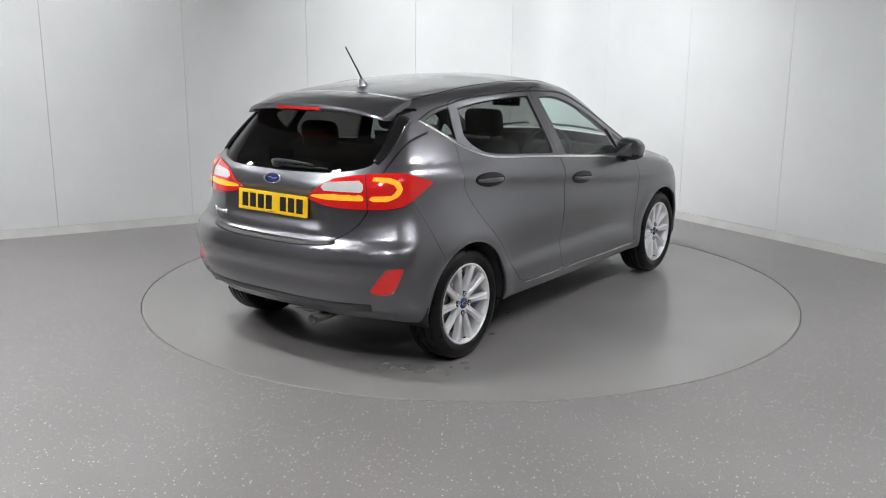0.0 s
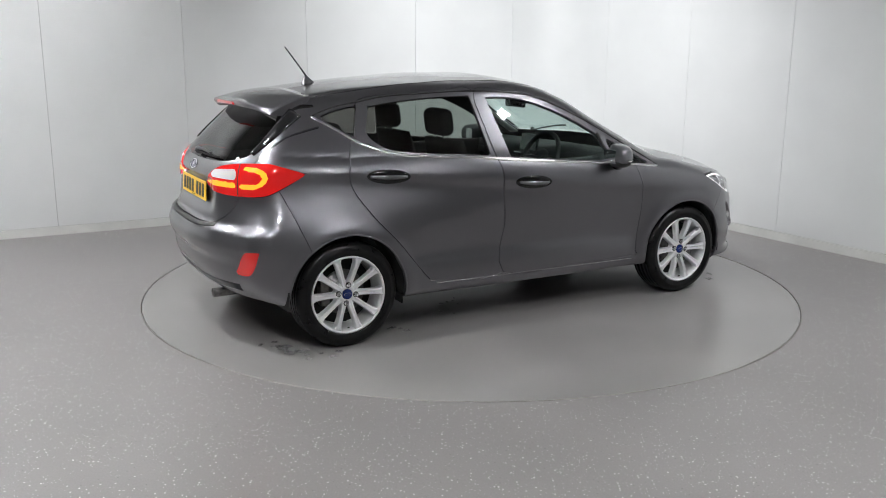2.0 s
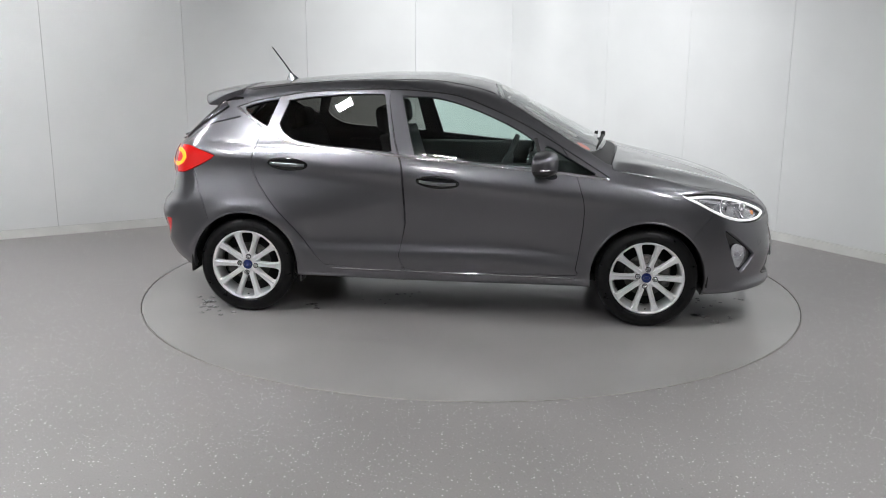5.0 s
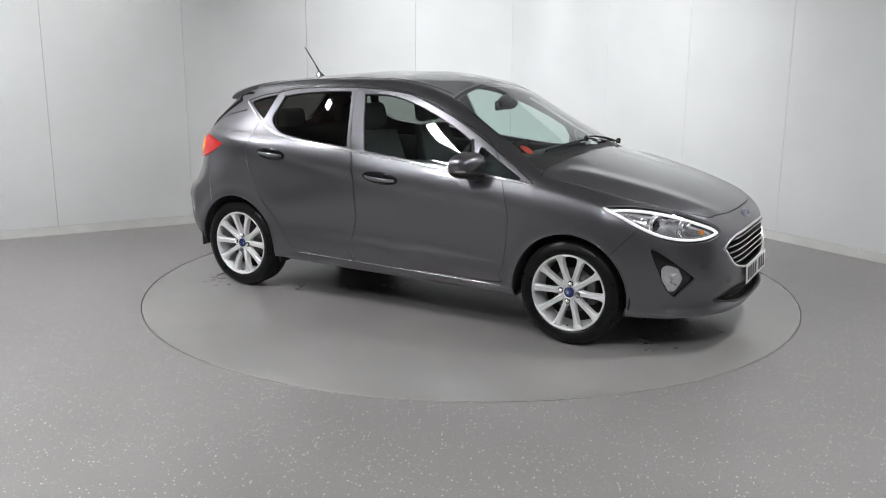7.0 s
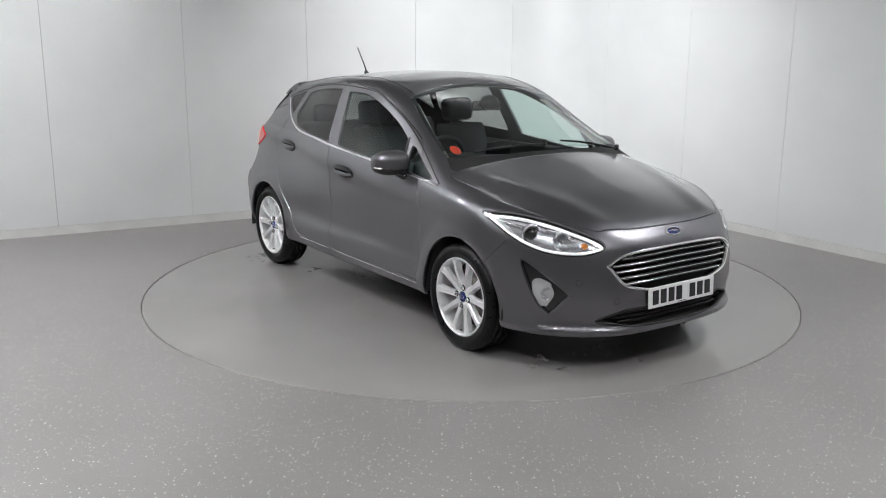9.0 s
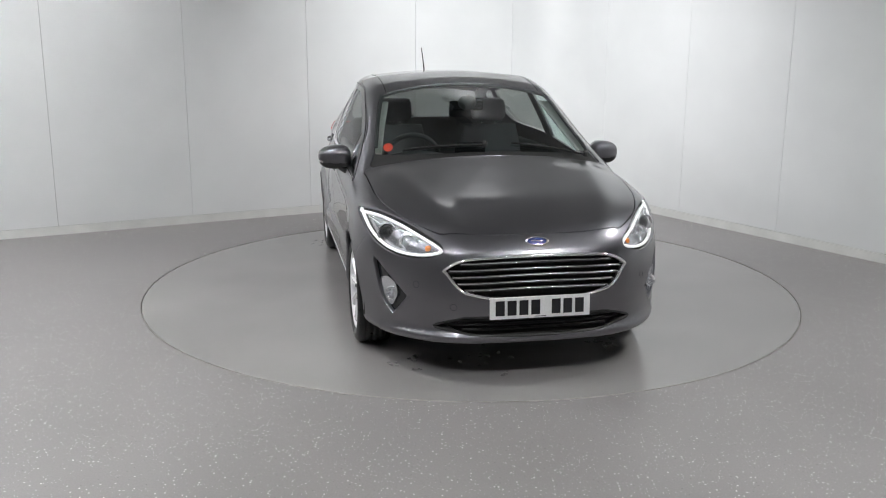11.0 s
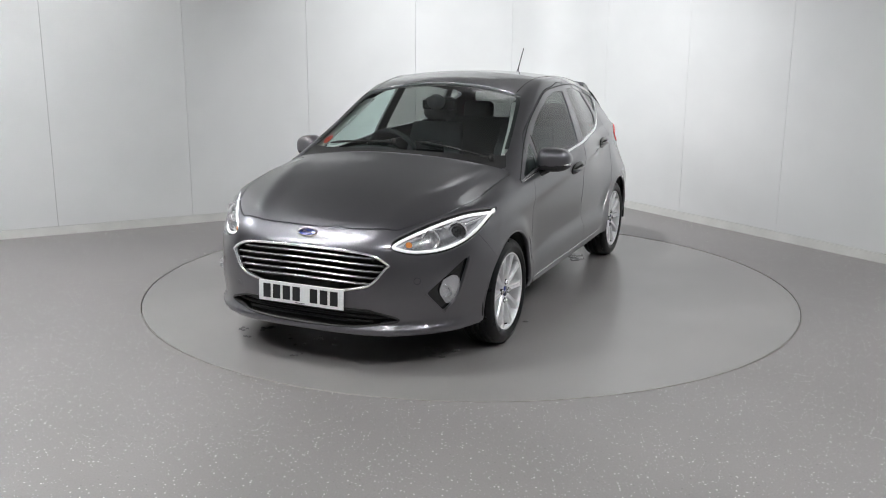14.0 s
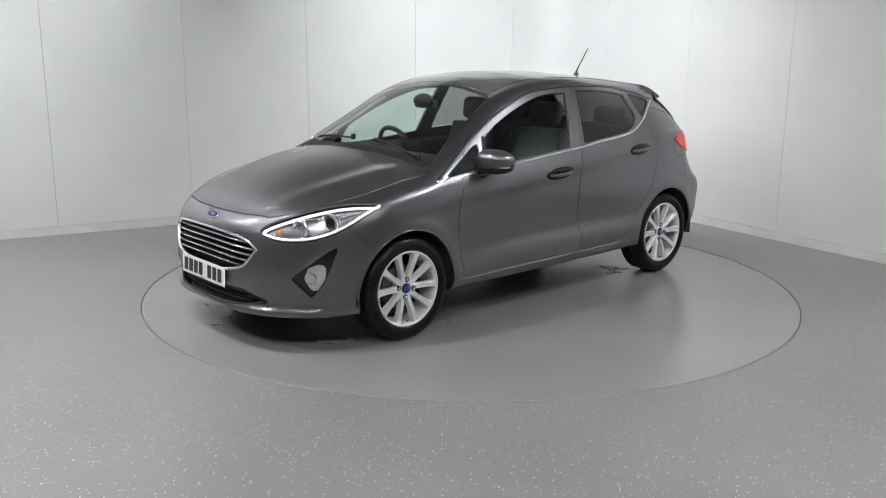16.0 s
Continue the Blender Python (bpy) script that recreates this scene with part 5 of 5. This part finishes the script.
def cabin():
    for y in (0.36, -0.36):
        seat(-0.02, y)
    bench = part("rear_seat", smooth(box((0.5, 1.24, 0.18), (-0.72, 0, 0.52), bevel=0.06, segments=4)), CLOTH, car, "charcoal cloth rear bench")
    part("backrest", smooth(box((0.14, 1.22, 0.62), (-1.04, 0, 0.80), pose(0, 0, 0, 0, -20, 0), bevel=0.05, segments=4)), CLOTH, bench)
    for y in (0.34, -0.34):
        head_rest(-1.15, y, 1.14, bench)
    dash = bmesh.new()
    rows = []
    for k in range(21):
        y = -0.70 + 1.4 * k / 20
        e = abs(y) / 0.7
        hood = 0.035 * math.exp(-((y + 0.36) / 0.17) ** 2)
        rows.append([dash.verts.new((px, y, pz)) for px, pz in ((1.02 - 0.12 * e ** 3, 0.962), (0.80, 0.985), (0.62, 0.985 + hood), (0.52, 0.965 + hood), (0.50, 0.90), (0.56, 0.80), (0.62, 0.60), (1.0, 0.60))])
    for a, b in zip(rows, rows[1:]):
        for i in range(8):
            dash.faces.new((a[i], a[(i + 1) % 8], b[(i + 1) % 8], b[i]))
    dash.faces.new(rows[0][::-1])
    dash.faces.new(rows[-1])
    bmesh.ops.recalc_face_normals(dash, faces=dash.faces)
    d = part("dashboard", smooth(dash), DASH, car, "black moulded dashboard")
    part("display_screen", box((0.018, 0.2, 0.12), (0.53, 0.0, 1.0), pose(0, 0, 0, 0, 12, 0), bevel=0.006), BLACK, d)
    for y in (-0.6, 0.6, -0.1, 0.1):
        part("air_vent", box((0.02, 0.09, 0.05), (0.502, y, 0.90), bevel=0.006), CHROME, d)
    pair("quarter_lining", box((0.03, 0.2, 0.46), (-1.22, 0.61, 0.82), bevel=0.008), DASH)
    hub = Matrix.Translation((0.36, -0.36, 0.93)) @ pose(0, 0, 0, 0, -66, 0)
    wheel = lathe([(0.185 + 0.016 * math.cos(a), 0.018 * math.sin(a)) for a in np.linspace(0, 2 * math.pi, 10, endpoint=False)], 48, "Z")
    bmesh.ops.transform(wheel, matrix=hub, verts=wheel.verts)
    sw = part("steering_wheel", wheel, DASH, car, "black leather steering wheel")
    boss = ellipsoid((0.075, 0.085, 0.035), (0, 0, -0.01))
    bmesh.ops.transform(boss, matrix=hub, verts=boss.verts)
    part("boss", boss, DASH, sw)
    for a in (0, 180, 90):
        arm = tube([(0.05, 0, -0.01), (0.12, 0, -0.004), (0.182, 0, 0)], [0.028, 0.018, 0.016], 8, 0.4)
        bmesh.ops.transform(arm, matrix=hub @ pose(0, 0, 0, 0, 0, a + 90), verts=arm.verts)
        part("steering_spoke", arm, BEZEL, sw)
    mir = part("rear_view_mirror", smooth(box((0.03, 0.23, 0.065), (0.40, 0, 1.285), bevel=0.014, segments=3)), BLACK, car, "black interior mirror")
    part("sensor_cover", ellipsoid((0.07, 0.06, 0.05), (0.43, 0, 1.305)), DASH, mir)
    p = top_at(0.855, -0.585)
    disc = ellipsoid((0.045, 0.03, 0.0015))
    bmesh.ops.transform(disc, matrix=Matrix.Translation(p - skin_normal(p) * 0.012) @ facing(skin_normal(p), (0, 1, 0)), verts=disc.verts)
    part("windscreen_sticker", disc, STICKER, car, "round red sticker inside the windscreen")
    pillar = [top_at(q.x, q.y) for q in curve_pts([Vector((0.36, 0.555, 0)), Vector((0.6, 0.625, 0)), Vector((0.86, 0.675, 0))], 5)]
    pair("pillar_lining", ribbon([p - skin_normal(p) * 0.045 for p in pillar], 0.075, 0.006, 0.006), LINING, None, "pale grey windscreen pillar lining")
    lining = bmesh.new()
    rows = [[lining.verts.new(top_at(x, y * float(roof_edge(x))) + Vector((0, 0, -0.035))) for y in np.linspace(-0.95, 0.95, 13)] for x in np.linspace(-1.35, 0.26, 17)]
    for a, b in zip(rows, rows[1:]):
        for i in range(12):
            lining.faces.new((a[i], a[i + 1], b[i + 1], b[i]))
    part("roof_lining", smooth(lining), LINING, car, "pale grey fabric roof lining")
    for s in (1, -1):
        card = smooth(box((1.5, 0.05, 0.34), (-0.15, s * 0.69, 0.80), bevel=0.02))
        part("door_card", card, DASH, car)
    part("centre_console", smooth(box((0.7, 0.2, 0.2), (0.25, 0, 0.55), bevel=0.03, segments=3)), DASH, car)
    part("parcel_shelf", smooth(box((0.40, 1.0, 0.03), (-1.42, 0, 0.98), bevel=0.01)), DASH, car)


headlamps()
tail_lamps()
grille()
fog_lamps()
plate("front_number_plate", front_at(0, 0.398) + Vector((0.012, 0, 0)), 3, 90, PLATE_W, "white front number plate with dark bars")
plate("rear_number_plate", back_at(0, 0.855) + Vector((-0.008, 0, 0)), 4, -90, PLATE_Y, "yellow rear number plate with dark bars")
q0 = front_at(0, 0.712)
oval_badge("front_badge", q0, skin_normal(q0), 0.062, 0.026, "blue oval badge with a bright rim")
q0 = back_at(0.0, 0.985)
oval_badge("rear_badge", q0, skin_normal(q0), 0.066, 0.03, "blue oval badge with a bright rim")
for k in range(6):
    q0 = back_at(0.50 - 0.024 * k, 0.765)
    part("model_mark", box((0.004, 0.013, 0.024 if k in (0, 5) else 0.017), tuple(q0), bevel=0.0015, segments=1), CHROME, car, "small chrome letter bar")
trims()
handles()
mirrors()
spoiler()
wipers()
antenna()
for wx, wy in ((WHEELS_X, 0.748), (-WHEELS_X, 0.729)):
    wheel_at(wx, wy, 1)
    wheel_at(wx, -wy, -1)
cabin()


def turn(t):
    return pose(0, 0, 0, 0, 0, 55.236 - 12.0047 * t)


def motions():
    times = [0.5 * k for k in range(33)]
    walk(turntable_ob, [(t, turn(t)) for t in times])
    walk(water_ob, [(t, turn(t)) for t in times])
    walk(car, [(t, turn(t) @ pose(-0.0875, -0.0994, 0)) for t in times])


motions()
